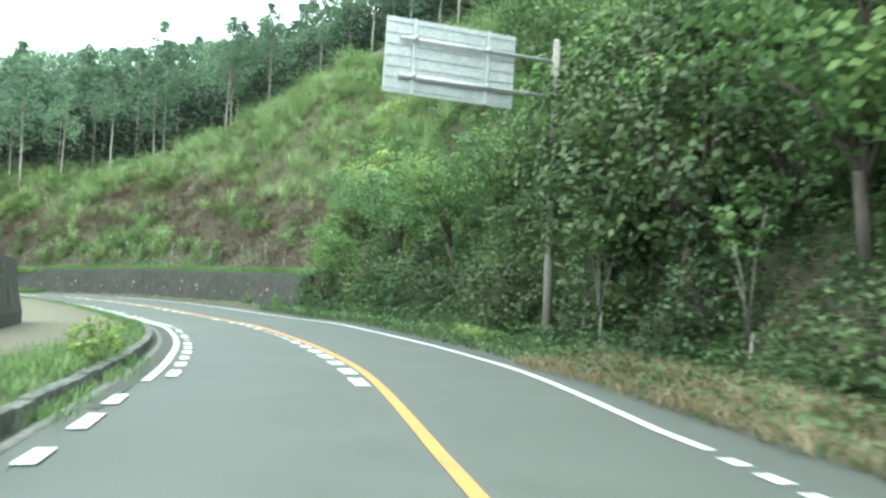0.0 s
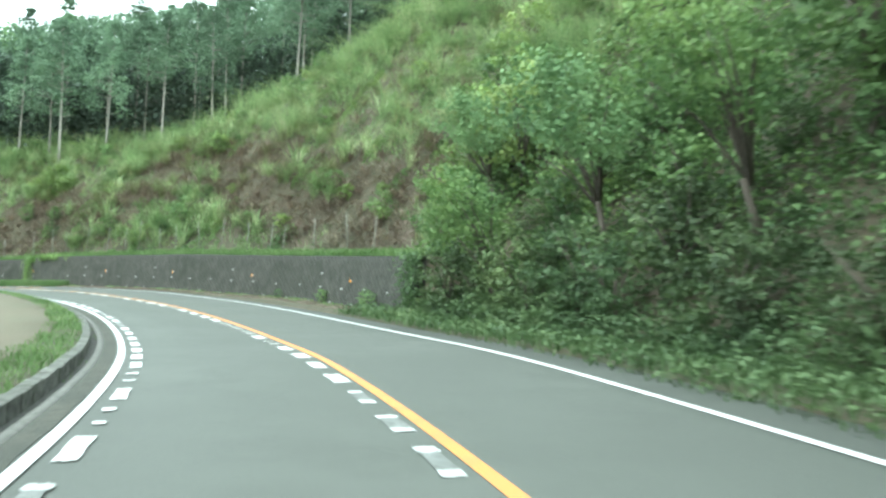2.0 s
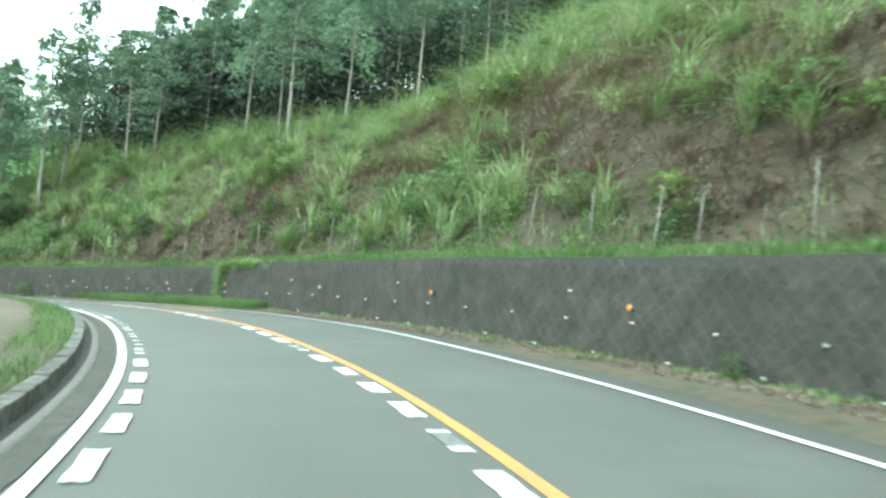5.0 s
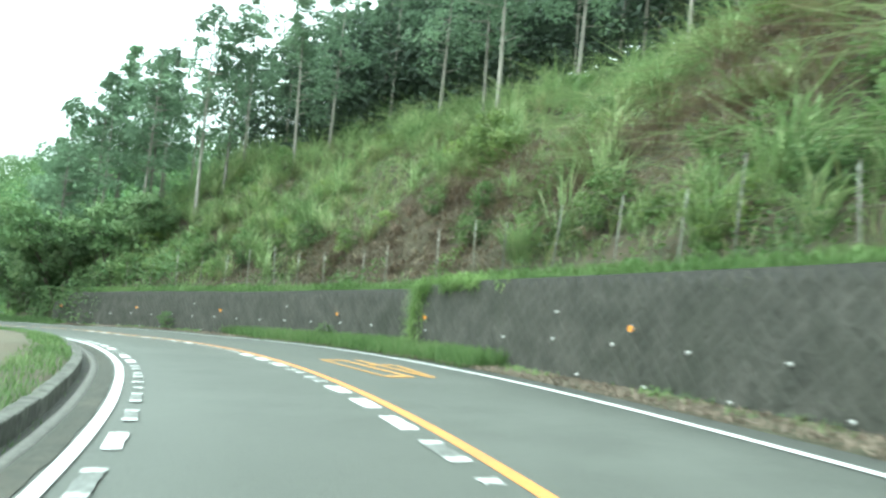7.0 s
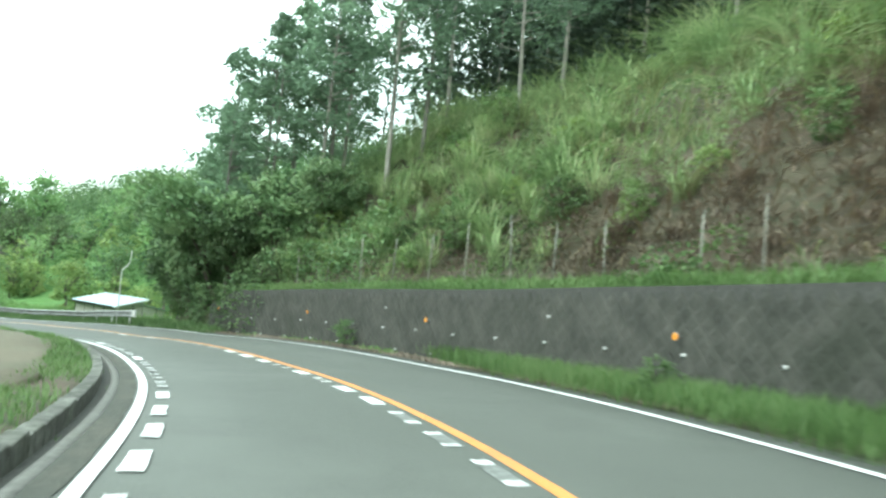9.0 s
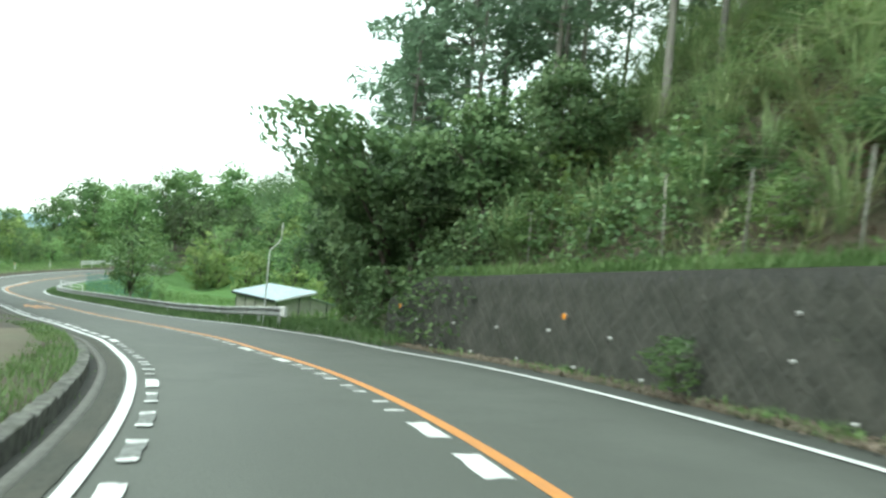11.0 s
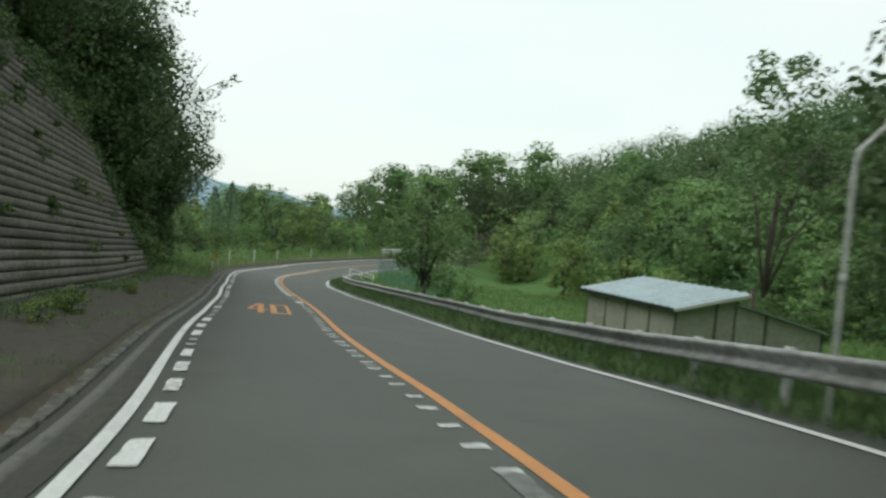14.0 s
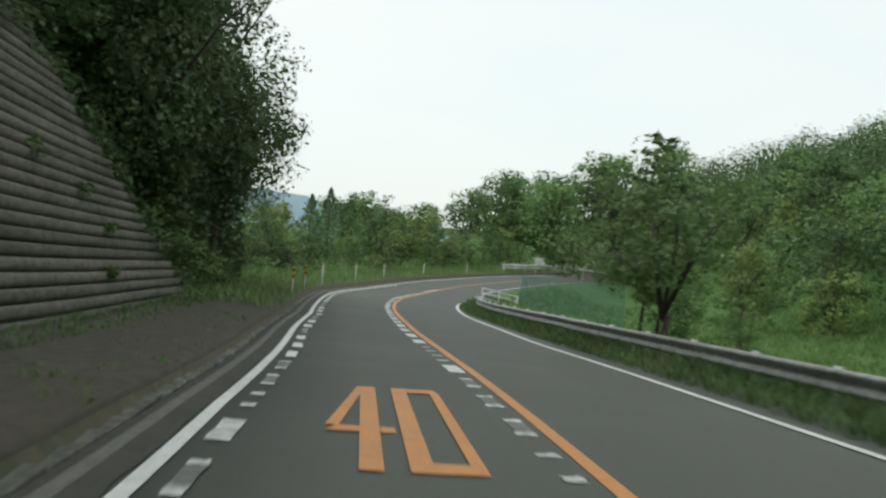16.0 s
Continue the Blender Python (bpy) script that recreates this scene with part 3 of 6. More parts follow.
for nm, off, wide, first, last in (("inner_slow_marks", lambda s: left_line(s) + 0.265, 0.175, 12.6, 178.0), ("centre_slow_marks", lambda s: middle(s) - 0.245, 0.22, 11.7, 178.0)):
    row = tagged(new(nm), "row of short worn white speed reducing marks", "road marking", kind="structure")
    s = first
    while s < last:
        o = float(off(s))
        a, b = wide / 2 * mr.uniform(0.85, 1.1), wide / 2 * mr.uniform(0.85, 1.1)
        ln = mr.uniform(0.8, 0.95)
        if mr.random() < worn_share(s, nm == "centre_slow_marks"):
            if mr.random() < 0.6:
                slab("dash", ragged(s, o, ln * 0.8, a * 0.8, b * 0.8), 0.0165, GHOST_PAINT, row)
            for e in (-1, 1):
                slab("dash", ragged(s + e * ln * 0.42, o, mr.uniform(0.12, 0.2), a * mr.uniform(0.7, 1), b * mr.uniform(0.7, 1)), 0.0185, WORN_PAINT, row)
        else:
            slab("dash", ragged(s, o, ln, a, b), 0.017, WORN_PAINT if mr.random() < 0.35 else WHITE_PAINT, row)
        s += 1.55 + mr.uniform(-0.07, 0.07)
row = tagged(new("broken_edge_marks"), "broken white marks at the road's edge", "road marking", kind="structure")
for s, o, ln in ((8.2, -1.72, 0.9), (9.7, -1.73, 0.8), (6.6, -1.74, 0.6), (5.2, 3.72, 0.5), (5.9, 3.75, 0.35), (6.5, 3.78, 0.3)):
    slab("dash", [(s - ln / 2, o - 0.09), (s - ln / 2, o + 0.09), (s + ln / 2, o + 0.08), (s + ln / 2, o - 0.08)], 0.017, WORN_PAINT, row)


def speed_figures(name, s0, w0, length, width, turn, bold=0.16, paint=YELLOW_PAINT):
    """The figures 4 and 0, drawn long; turn: +1 read by us, -1 by oncoming cars."""
    ob = tagged(new(name), "long yellow painted speed limit figures 40", "road marking", kind="structure")
    L, W, t = length, width, bold

    def put(nm, quads):
        bm = bmesh.new()
        for q in quads:
            ps = at([s0 + turn * c[1] for c in q], [w0 + turn * c[0] for c in q], 0.018)
            vs = [bm.verts.new(tuple(p)) for p in ps]
            f = bm.faces.new(vs)
            if f.normal.z < 0:
                f.normal_flip()
        bm.normal_update()
        for f in bm.faces:
            if f.normal.z < 0:
                f.normal_flip()
        part(nm, bm, paint, ob)
    g = W * 0.47
    put("figure_four", [((0.54 * g, 0), (0.54 * g + t, 0), (0.54 * g + t, L), (0.54 * g, L)),
                        ((0, 0.33 * L), (0.54 * g, 0.33 * L), (0.54 * g, 0.39 * L), (0.1, 0.39 * L)),
                        ((0.54 * g + t, 0.33 * L), (g + 0.04, 0.33 * L), (g + 0.04, 0.39 * L), (0.54 * g + t, 0.39 * L)),
                        ((0, 0.39 * L), (0.12, 0.39 * L), (0.54 * g, 0.86 * L), (0.54 * g, L), (0.48 * g, L))])
    o = W - g + 0.02
    thin = 0.62 * bold
    put("figure_zero", [((o, 0), (o + bold, 0), (o + bold, L), (o, L)),
                        ((W - thin, 0), (W, 0), (W, 0.93 * L), (W - thin, 0.93 * L)),
                        ((o + bold, 0.93 * L), (W, 0.93 * L), (W - 0.04, L), (o + bold, L)),
                        ((o + bold, 0), (W - thin, 0), (W - thin, 0.075 * L), (o + bold, 0.075 * L))])


speed_figures("speed_figures_near", 127.6, -0.27, 4.1, 1.19, 1, 0.17)
speed_figures("speed_figures_opposite", 74.2, 4.3, 4.3, 1.2, -1, 0.12, WORN_YELLOW)


# ---- retaining walls on the hill's side, of rough blocks set on the slant ----
def lozenge_mesh(seed, a, deep):
    r = random.Random(seed)
    ring = [(a * math.cos(math.pi / 2 * k) * r.uniform(0.9, 1.0), a * math.sin(math.pi / 2 * k) * r.uniform(0.9, 1.0)) for k in range(4)]
    verts = [(x, -0.06, z) for x, z in ring] + [(x * 0.97, deep * 0.45, z * 0.97) for x, z in ring] + [(x * 0.62 + r.uniform(-.03, .03), deep * r.uniform(0.75, 1.25), z * 0.62 + r.uniform(-.03, .03)) for x, z in ring]
    faces = [(i, (i + 1) % 4, 4 + (i + 1) % 4, 4 + i) for i in range(4)] + [(4 + i, 4 + (i + 1) % 4, 8 + (i + 1) % 4, 8 + i) for i in range(4)] + [(8, 9, 10), (8, 10, 11)]
    return mesh_of("wall_block", verts, faces, WALL_STONE)


BLOCKS = [lozenge_mesh(k, 0.236, 0.03) for k in range(7)]


def block_wall(name, a, b, off, top, label, nearest):
    lean = 0.16

    def face(s, v):
        return off(s) + lean * v / 1.9

    st = np.arange(a, b + 0.01, 0.2)
    wall = new(name, strip_mesh(name, st, lambda s: [(off(s) + 0.34, -0.15), (off(s) + 0.40, top(s)), (face(s, top(s)) + 0.32, top(s) + 0.03), (face(s, top(s)), top(s) + 0.03), (off(s), -0.15)], WALL_BED, smooth=False))
    tagged(wall, label, "retaining wall", kind="structure")
    rest, r = [], random.Random(hash(len(name)) % 100)
    step = 0.33
    rows = int(1.95 / (step / 2))
    left = 290
    for j in range(rows):
        s = a + 0.2 + (step / 2 if j % 2 else 0)
        while s < b - 0.15:
            v = 0.02 + j * step / 2
            bend = (float(off(s + 0.1)) - float(off(s - 0.1))) / 0.2
            if v < float(top(s)) - 0.2:
                p = at(s, face(s, v), v)
                # local -y points into the wall; +y out of it, towards the road
                m = Matrix.Translation(p) @ Matrix.Rotation(heading(s) - math.atan(bend), 4, "Z") @ Matrix.Rotation(-math.atan(lean / 1.9), 4, "X")
                k = r.randrange(7)
                m = m @ Matrix.Rotation(r.uniform(-0.16, 0.16), 4, "Y") @ Matrix.Scale(r.uniform(0.88, 1.05), 4)
                if nearest[0] < s < nearest[1] and left > 0:
                    part("wall_block", BLOCKS[k], parent=wall, m=m)
                    left -= 1
                else:
                    rest.append((k, m))
            s += step / math.hypot(1, bend)
    V, F = [], []
    for k, m in rest:
        me = BLOCKS[k]
        n0 = len(V)
        V += [m @ q.co for q in me.vertices]
        F += [tuple(n0 + i for i in f.vertices) for f in me.polygons]
    if V:
        rest_ob = part("wall_block_field", mesh_of("wall_block_field", V, F, WALL_STONE), parent=wall)
        rest_ob["kind"] = "stuff"
    return wall


wall_1 = block_wall("wall_1", 40.6, 77.4, foot, wall_top, "dark weathered block retaining wall below the cleared slope", (62.0, 70.0))
wall_2 = block_wall("wall_2", 77.5, 106.0, foot, wall_top, "dark weathered block retaining wall, bushes grow over its end", (92.0, 99.5))


# ---- trees and bushes ----
def cedar_parts(seed, h):
    rng = np.random.default_rng(seed)
    bend = rng.uniform(-0.25, 0.25, 2)
    k = np.linspace(0, 1, 8)
    pts = [(bend[0] * t * t * 1.2, bend[1] * t * t * 1.2, -0.4 + t * (h * 0.97 + 0.4)) for t in k]
    r0 = 0.008 * h + 0.03
    tubes = [(pts, [r0 * (1 - 0.82 * t) for t in k])]
    for _ in range(6):      # dead stubs below the crown
        t = rng.uniform(0.3, 0.6)
        a = rng.uniform(0, 6.28)
        p = Vector((bend[0] * t * t, bend[1] * t * t, t * h))
        tubes.append(([p, p + Vector((math.cos(a), math.sin(a), 0.25)) * float(rng.uniform(0.4, 1.1))], [0.03, 0.008]))
    c, rad = [], []
    base = rng.uniform(0.3, 0.5)
    for i in range(54):
        t = base + (1.0 - base) * rng.uniform(0, 1) ** 0.9
        e = (t - base) / (1 - base)
        reach = (0.25 + 2.35 * (1 - e) ** 0.75 * min(1, 0.45 + 3 * e)) * rng.uniform(0.35, 1.1)
        a = rng.uniform(0, 6.28)
        p = (bend[0] * t * t * 1.2 + reach * math.cos(a), bend[1] * t * t * 1.2 + reach * math.sin(a), t * h + 0.1 * reach)
        c.append(p)
        rad.append(rng.uniform(0.5, 0.95) * (1.1 - 0.5 * e))
        q = Vector((bend[0] * t * t * 1.2, bend[1] * t * t * 1.2, t * h - 0.2))
        if i % 2 == 0:
            tubes.append(([q, q.lerp(Vector(p), 0.8)], [0.035, 0.01]))
    c.append((bend[0] * 1.2, bend[1] * 1.2, h))
    rad.append(0.35)
    pts = clusters(rng, np.array(c), np.array(rad), 48, flat=0.6)
    leaf = leaves(rng, pts, 0.34, up=0.5, wide=0.3, droop=0.3)
    return tubes_mesh("trunk", tubes, BARK, 6), polys_mesh("crown", leaf, LEAF_CEDAR)


def broad_parts(seed, h, spread, leaf_size, count, mat, bark, low=0.3, dense=22, girth=1.0):
    """A broadleaved tree or tall shrub: forked limbs, and leaves in clumps at their ends."""
    rng = np.random.default_rng(seed)
    tubes, c, rad = [], [], []
    fork = h * rng.uniform(0.18, 0.3)
    tubes.append(([(0, 0, -0.4), (0.03 * h * rng.normal(), 0.03 * h * rng.normal(), fork)], [girth * (0.016 * h + 0.03), girth * (0.012 * h + 0.02)]))
    for i in range(max(4, count // 9)):
        a = rng.uniform(0, 6.28)
        out = spread * rng.uniform(0.25, 0.85)
        end = Vector((out * math.cos(a), out * math.sin(a), h * rng.uniform(0.5, 0.95)))
        mid = Vector((out * 0.4 * math.cos(a + 0.3), out * 0.4 * math.sin(a + 0.3), fork + (end.z - fork) * 0.55))
        tubes.append(([(0, 0, fork * 0.9), mid, end], [girth * (0.009 * h + 0.012), girth * (0.006 * h + 0.008), 0.006]))
    for i in range(count):
        v = rng.normal(size=3)
        v /= np.linalg.norm(v)
        r = rng.uniform(0.35, 1.0) ** 0.5
        z = low * h + (1 - low) * h * (0.5 + 0.5 * v[2] * r)
        k = 0.75 + 0.35 * math.sin(3 * math.atan2(v[1], v[0]) + seed)
        c.append((spread * v[0] * r * k, spread * v[1] * r * k, z))
        rad.append(rng.uniform(0.16, 0.3) * spread)
    c = np.array(c)
    pts = clusters(rng, c, np.array(rad), dense, flat=0.65)
    ball = np.repeat(c, dense, 0)
    out = (pts - ball) / np.repeat(np.array(rad), dense)[:, None] + 0.55 * (ball - np.array([0, 0, h * (0.5 + 0.4 * low)])) / spread
    leaf = leaves(rng, pts, leaf_size, up=0.4, wide=0.62, droop=0.2, out=out)
    return tubes_mesh("trunk", tubes, bark, 6), polys_mesh("crown", leaf, mat)


def leaning(parts, lean):
    """The same tree grown out to one side, along its x."""
    for me in parts:
        for v in me.vertices:
            v.co.x += lean * max(0.0, v.co.z) ** 1.15
    return parts


class Kind:
    """Trees of one kind: a few grown forms, set out again and again."""

    def __init__(self, name, category, label, group, forms, base="trunk", top="crown"):
        self.name, self.category, self.label, self.group, self.forms, self.base, self.top = name, category, label, group, forms, base, top
        self.r = random.Random(len(name) * 7 + len(label))

    def plant(self, x, y, scale=1.0, label="", z=None, tilt=0.0, turn=None):
        a = self.r.choice(self.forms)
        p = on_ground(x, y) if z is None else Vector((x, y, z))
        m = Matrix.Translation(p) @ Matrix.Rotation(self.r.uniform(0, 6.28) if turn is None else turn, 4, "Z") @ Matrix.Rotation(tilt + self.r.uniform(-0.04, 0.04), 4, "X")
        ob = thing(self.name, label or self.label, self.category, self.group, m=m)
        k = scale * self.r.uniform(0.92, 1.08)
        ob.scale = (k, k, k * self.r.uniform(0.94, 1.06))
        part(self.base, a[0], parent=ob)
        part(self.top, a[1], parent=ob)
        return ob


CEDAR = Kind("cedar_tree", "tree", "tall cedar with a bare pale trunk and a dark crown", "cedar wood on the hill", [cedar_parts(20 + k, 12.0) for k in range(7)])
SHRUB = Kind("shrub", "shrub", "leafy green shrub on the steep bank", "shrubs on the bank", [broad_parts(40 + k, 2.2, 1.35, 0.14, 55, LEAF_BUSH, DARK_BARK, 0.05, 22) for k in range(5)], "stem", "foliage")
SHRUB_DARK = Kind("dark_shrub", "shrub", "dark ivy-covered shrub at the foot of the bank", "dark shrubs on the bank", [broad_parts(240 + k, 2.2, 1.3, 0.13, 60, LEAF_DARK if k == 1 else LEAF_DARK_SHADE, DARK_BARK, 0.0, 26) for k in range(3)], "stem", "foliage")
SHRUB_LIGHT = Kind("young_shrub", "shrub", "low bright green shrub on the cleared slope", "shrubs on the cleared slope", [broad_parts(60 + k, 1.2, 0.9, 0.13, 36, LEAF_LIGHT, DARK_BARK, 0.0, 22) for k in range(3)], "stem", "foliage")
BANK_TREE = Kind("bank_tree", "tree", "small broadleaved tree leaning over the bank", "trees on the bank", [broad_parts(80 + k, 5.2, 2.5, 0.19, 80, LEAF_BUSH if k else LEAF_LIGHT, DARK_BARK, 0.25, 34) for k in range(3)])
DARK_TREE = Kind("dark_tree", "tree", "dense dark green broadleaved tree beside the road", "dark trees by the road", [broad_parts(90 + k, 7.0, 3.0, 0.2, 130, LEAF_DARK_SHADE, DARK_BARK, 0.12, 36) for k in range(3)])
FIELD_TREE = Kind("valley_tree", "tree", "rounded mid green tree in the valley", "trees in the valley", [broad_parts(110 + k, 6.0, 2.6, 0.26, 80, LEAF_VALLEY, DARK_BARK, 0.0, 24) for k in range(4)])
BIG_TREE = Kind("big_dark_tree", "tree", "tall dense dark tree overhanging the ribbed wall", "dark trees over the ribbed wall", [broad_parts(170 + k, 10.0, 3.9, 0.17, 260, (LEAF_VINE, LEAF_DARK)[k], DARK_BARK, 0.12, 60) for k in range(2)])
OVER_TREE = Kind("overhanging_tree", "tree", "broadleaved tree leaning out over the road", "trees leaning over the road", [leaning(broad_parts(190 + k, 6.4, 2.5, 0.26, 70, LEAF_VINE, DARK_BARK, 0.42, 38), 0.42) for k in range(2)])
BANK_OVER = Kind("leaning_bank_tree", "tree", "yellowish green tree leaning out from the bank over dark undergrowth", "trees leaning from the bank", [leaning(broad_parts(260 + k, 6.4, 2.6, 0.19, 95, LEAF_BUSH if k else LEAF_VINE, DARK_BARK, 0.42, 36), 0.3) for k in range(2)])
FAR_TREE = Kind("far_tree", "tree", "tall rounded tree beyond the valley", "tall trees beyond the valley", [broad_parts(200 + k, 12.0, 4.6, 0.45, 160, LEAF_VALLEY, DARK_BARK, 0.08, 28) for k in range(4)])
VINE_TREE = Kind("vine_tree", "tree", "domed broadleaved tree draped with creepers down to the ground", "trees draped with creepers", [broad_parts(210 + k, 5.6, 2.5, 0.21, 125, LEAF_VINE if k < 2 else LEAF_DARK, DARK_BARK, 0.28, 46) for k in range(3)])
SPREAD_TREE = Kind("spreading_tree", "tree", "dense dark tree with a spreading crown and bare stem", "dark trees over the ribbed wall", [broad_parts(174 + k, 8.8, 3.4, 0.17, 190, LEAF_DARK, DARK_BARK, 0.34, 56) for k in range(2)])
EDGE_TREE = Kind("field_edge_tree", "tree", "small dense tree with a bare stem behind the guardrail", "", [broad_parts(150, 4.9, 2.2, 0.2, 62, LEAF_VALLEY, DARK_BARK, 0.26, 26, 1.0)])
TALL_TREE = Kind("tall_tree", "tree", "tall thin tree with an open crown behind the hut", "", [broad_parts(160, 14.0, 2.7, 0.27, 60, LEAF_VALLEY, DARK_BARK, 0.5, 24, 0.6)])
PALE_TREE = Kind("pale_tree", "tree", "light yellowish green tree beyond the bend", "trees beyond the bend", [broad_parts(130 + k, 5.0, 2.4, 0.27, 64, LEAF_LIGHT, DARK_BARK, 0.0, 24) for k in range(3)])


def cypress_parts(seed):
    rng = np.random.default_rng(seed)
    t = rng.uniform(0.06, 1, 900)
    a = rng.uniform(0, 6.28, 900)
    r = 1.25 * np.sin(np.pi * np.clip(t, 0, 1) ** 0.75) ** 0.8 * rng.uniform(0.6, 1.05, 900)
    pts = np.stack([r * np.cos(a), r * np.sin(a), t * 8.0], 1)
    return tube_mesh("trunk", [(0, 0, -0.4), (0, 0, 3), (0, 0, 7)], [0.16, 0.12, 0.03], DARK_BARK), polys_mesh("crown", leaves(rng, pts, 0.42, up=0.1, droop=-0.4), LEAF_CEDAR)


CYPRESS = Kind("cypress_tree", "tree", "slim dark pointed cypress", "pair of cypresses", [cypress_parts(3)])

vr = random.Random(21)


def spread_out(r, count, box_s, box_w, apart, edge=None, tries=30):
    """Places (s, w) at least so far apart."""
    got = []
    for _ in range(count * tries):
        s, w = r.uniform(*box_s), r.uniform(*box_w)
        if edge:
            w += edge(s)
        if all((s - a) ** 2 + (w - b) ** 2 > apart**2 for a, b in got):
            got.append((s, w))
            if len(got) == count:
                break
    return got


def bare(s, w):
    """Where the slope lies open, with brown earth and cut brush."""
    s, d = np.asarray(s, float), np.asarray(w, float) - foot(s)
    k = 0.0
    for a, b, p, q in ((80.5, 4.4, 6.0, 3.0), (72.0, 5.0, 3.6, 1.5), (73.0, 8.2, 3.0, 1.2), (56.0, 4.4, 5.5, 1.6), (48.8, 3.0, 3.0, 1.3), (64.0, 6.4, 5.0, 1.5), (88.0, 3.0, 3.0, 1.0), (69.0, 6.4, 3.0, 1.4), (48.6, 5.4, 2.6, 1.1), (60.5, 4.0, 2.2, 0.9)):
        k = k + np.exp(-(((s - a) / p) ** 2) - ((d - b - 0.12 * (s - a)) / q) ** 2)
    return k + 0.22 * np.sin(2.3 * s + 1.1 * d) * np.sin(1.7 * d - 0.9 * s) > 0.47


def wood_edge(s):
    return float(np.interp(s, [30, 45, 56, 66, 76, 86, 95, 104, 108, 114], [30, 30, 28, 26, 22, 17.5, 15.0, 12.5, 10.5, 11]))


for s, w in spread_out(vr, 95, (44, 114), (0, 22), 2.9, wood_edge):
    p = at(s, w)
    CEDAR.plant(p[0], p[1], vr.uniform(0.85, 1.12))
for s, w in spread_out(vr, 48, (36, 114), (22, 50), 4.0, wood_edge):
    p = at(s, w)
    CEDAR.plant(p[0], p[1], vr.uniform(0.9, 1.2))

for s, w, k in ((105.5, 10.8, 0.95), (107.6, 9.8, 1.0), (109.6, 10.6, 1.05), (111.4, 9.6, 1.0), (113.2, 11.2, 0.95), (110.5, 12.8, 1.05), (107.0, 12.6, 1.0), (102.6, 12.2, 1.0), (115.0, 12.2, 0.9), (114.3, 10.4, 0.82), (116.4, 13.6, 0.85)):
    p = at(s, w)
    CEDAR.plant(p[0], p[1], k)

# the overgrown bank before the walls
for s, w, k in ((9.0, 9.4, 1.25), (15.5, 8.9, 1.1), (21.5, 9.6, 1.15), (27.5, 10.0, 1.0), (33.0, 10.4, 0.95), (38.5, 12.0, 0.8), (12, 13.5, 1.2), (19, 14, 1.2), (25.5, 14.5, 1.15), (32, 15, 1.1), (38, 16, 1.0), (3.0, 9.6, 1.2), (16, 19, 1.2), (24, 20, 1.2), (33, 21, 1.1), (41, 20, 1.0)):
    p = at(s, w)
    BANK_TREE.plant(p[0], p[1], k)
for s, w in spread_out(vr, 74, (-12, 43), (7.3, 13.5), 1.15):
    if s > 39.0 and w < 9.8:
        continue
    p = at(s, w)
    # low on the bank, darker leaves stand in for shade under the trees
    (SHRUB_DARK if w < 9.3 else SHRUB).plant(p[0], p[1], vr.uniform(0.65, 1.15))
for s, w in spread_out(random.Random(77), 26, (14, 41), (7.6, 11.5), 1.3):
    if s > 38.6 and w < 9.8:
        continue
    p = at(s, w)
    SHRUB_DARK.plant(p[0], p[1], 0.6)
for s, w in spread_out(vr, 26, (0, 46), (13.5, 24), 2.2):
    p = at(s, w)
    SHRUB.plant(p[0], p[1], vr.uniform(0.9, 1.5))
# the three set farthest back put the shaded hollow's darkness into leaf colour
for s, w, k in ((14.6, 8.3, 1.0), (17.5, 8.3, 1.05), (20.8, 9.4, 0.8), (9.0, 11.6, 1.25), (13.4, 11.8, 1.3), (17.6, 12.2, 1.2)):
    p = at(s, w)
    DARK_TREE.plant(p[0], p[1], k)
for s, w, k in ((6.4, 8.6, 1.25), (11.0, 8.9, 1.2)):
    p = at(s, w)
    BANK_TREE.plant(p[0], p[1], k)
for s, w, k in ((37.4, 8.7, 0.62), (33.2, 9.2, 0.72), (28.6, 9.0, 0.7), (40.6, 10.4, 0.6)):
    p = at(s, w)
    BANK_OVER.plant(p[0], p[1], k, turn=heading(s) + math.pi / 2)

# bushes and small trees on the cleared slope
for s, w in spread_out(vr, 34, (43, 103), (2.9, 4.8), 1.25, lambda s: float(foot(s))):
    p = at(s, w)
    (SHRUB_LIGHT if vr.random() < 0.3 else SHRUB).plant(p[0], p[1], vr.uniform(0.42, 0.72))
for s, w in spread_out(vr, 90, (42, 104), (2.2, 17), 1.6, lambda s: float(foot(s))):
    if bare(s, w):
        continue
    p = at(s, w)
    (SHRUB_LIGHT if vr.random() < 0.6 else SHRUB).plant(p[0], p[1], vr.uniform(0.45, 1.0))
# trees and creepers over the end of the second wall
for s, w, k in ((103.6, 9.9, 0.7), (105.8, 9.0, 0.86), (108.0, 8.3, 0.84), (110.0, 8.0, 0.84), (112.0, 8.4, 0.88), (113.6, 9.4, 0.9), (111.2, 10.6, 0.7), (114.6, 11.4, 0.85)):
    p = at(s, w)
    VINE_TREE.plant(p[0], p[1], k)
for s, w, k in ((95.8, 8.6, 0.55), (98.4, 8.9, 0.7), (100.6, 8.6, 0.7), (102.6, 8.4, 0.85), (104.8, 8.0, 0.8), (106.4, 7.9, 0.7), (112.6, 8.4, 0.9), (113.8, 9.2, 1.1), (110.4, 8.6, 1.2), (108.0, 8.9, 1.1), (112.4, 9.8, 1.2)):
    p = at(s, w)
    # past station 104 the leaf colour carries the deep shadow below the crowns
    (SHRUB_DARK if s > 104 else SHRUB).plant(p[0], p[1], k, label="dense green bush draped with creepers")

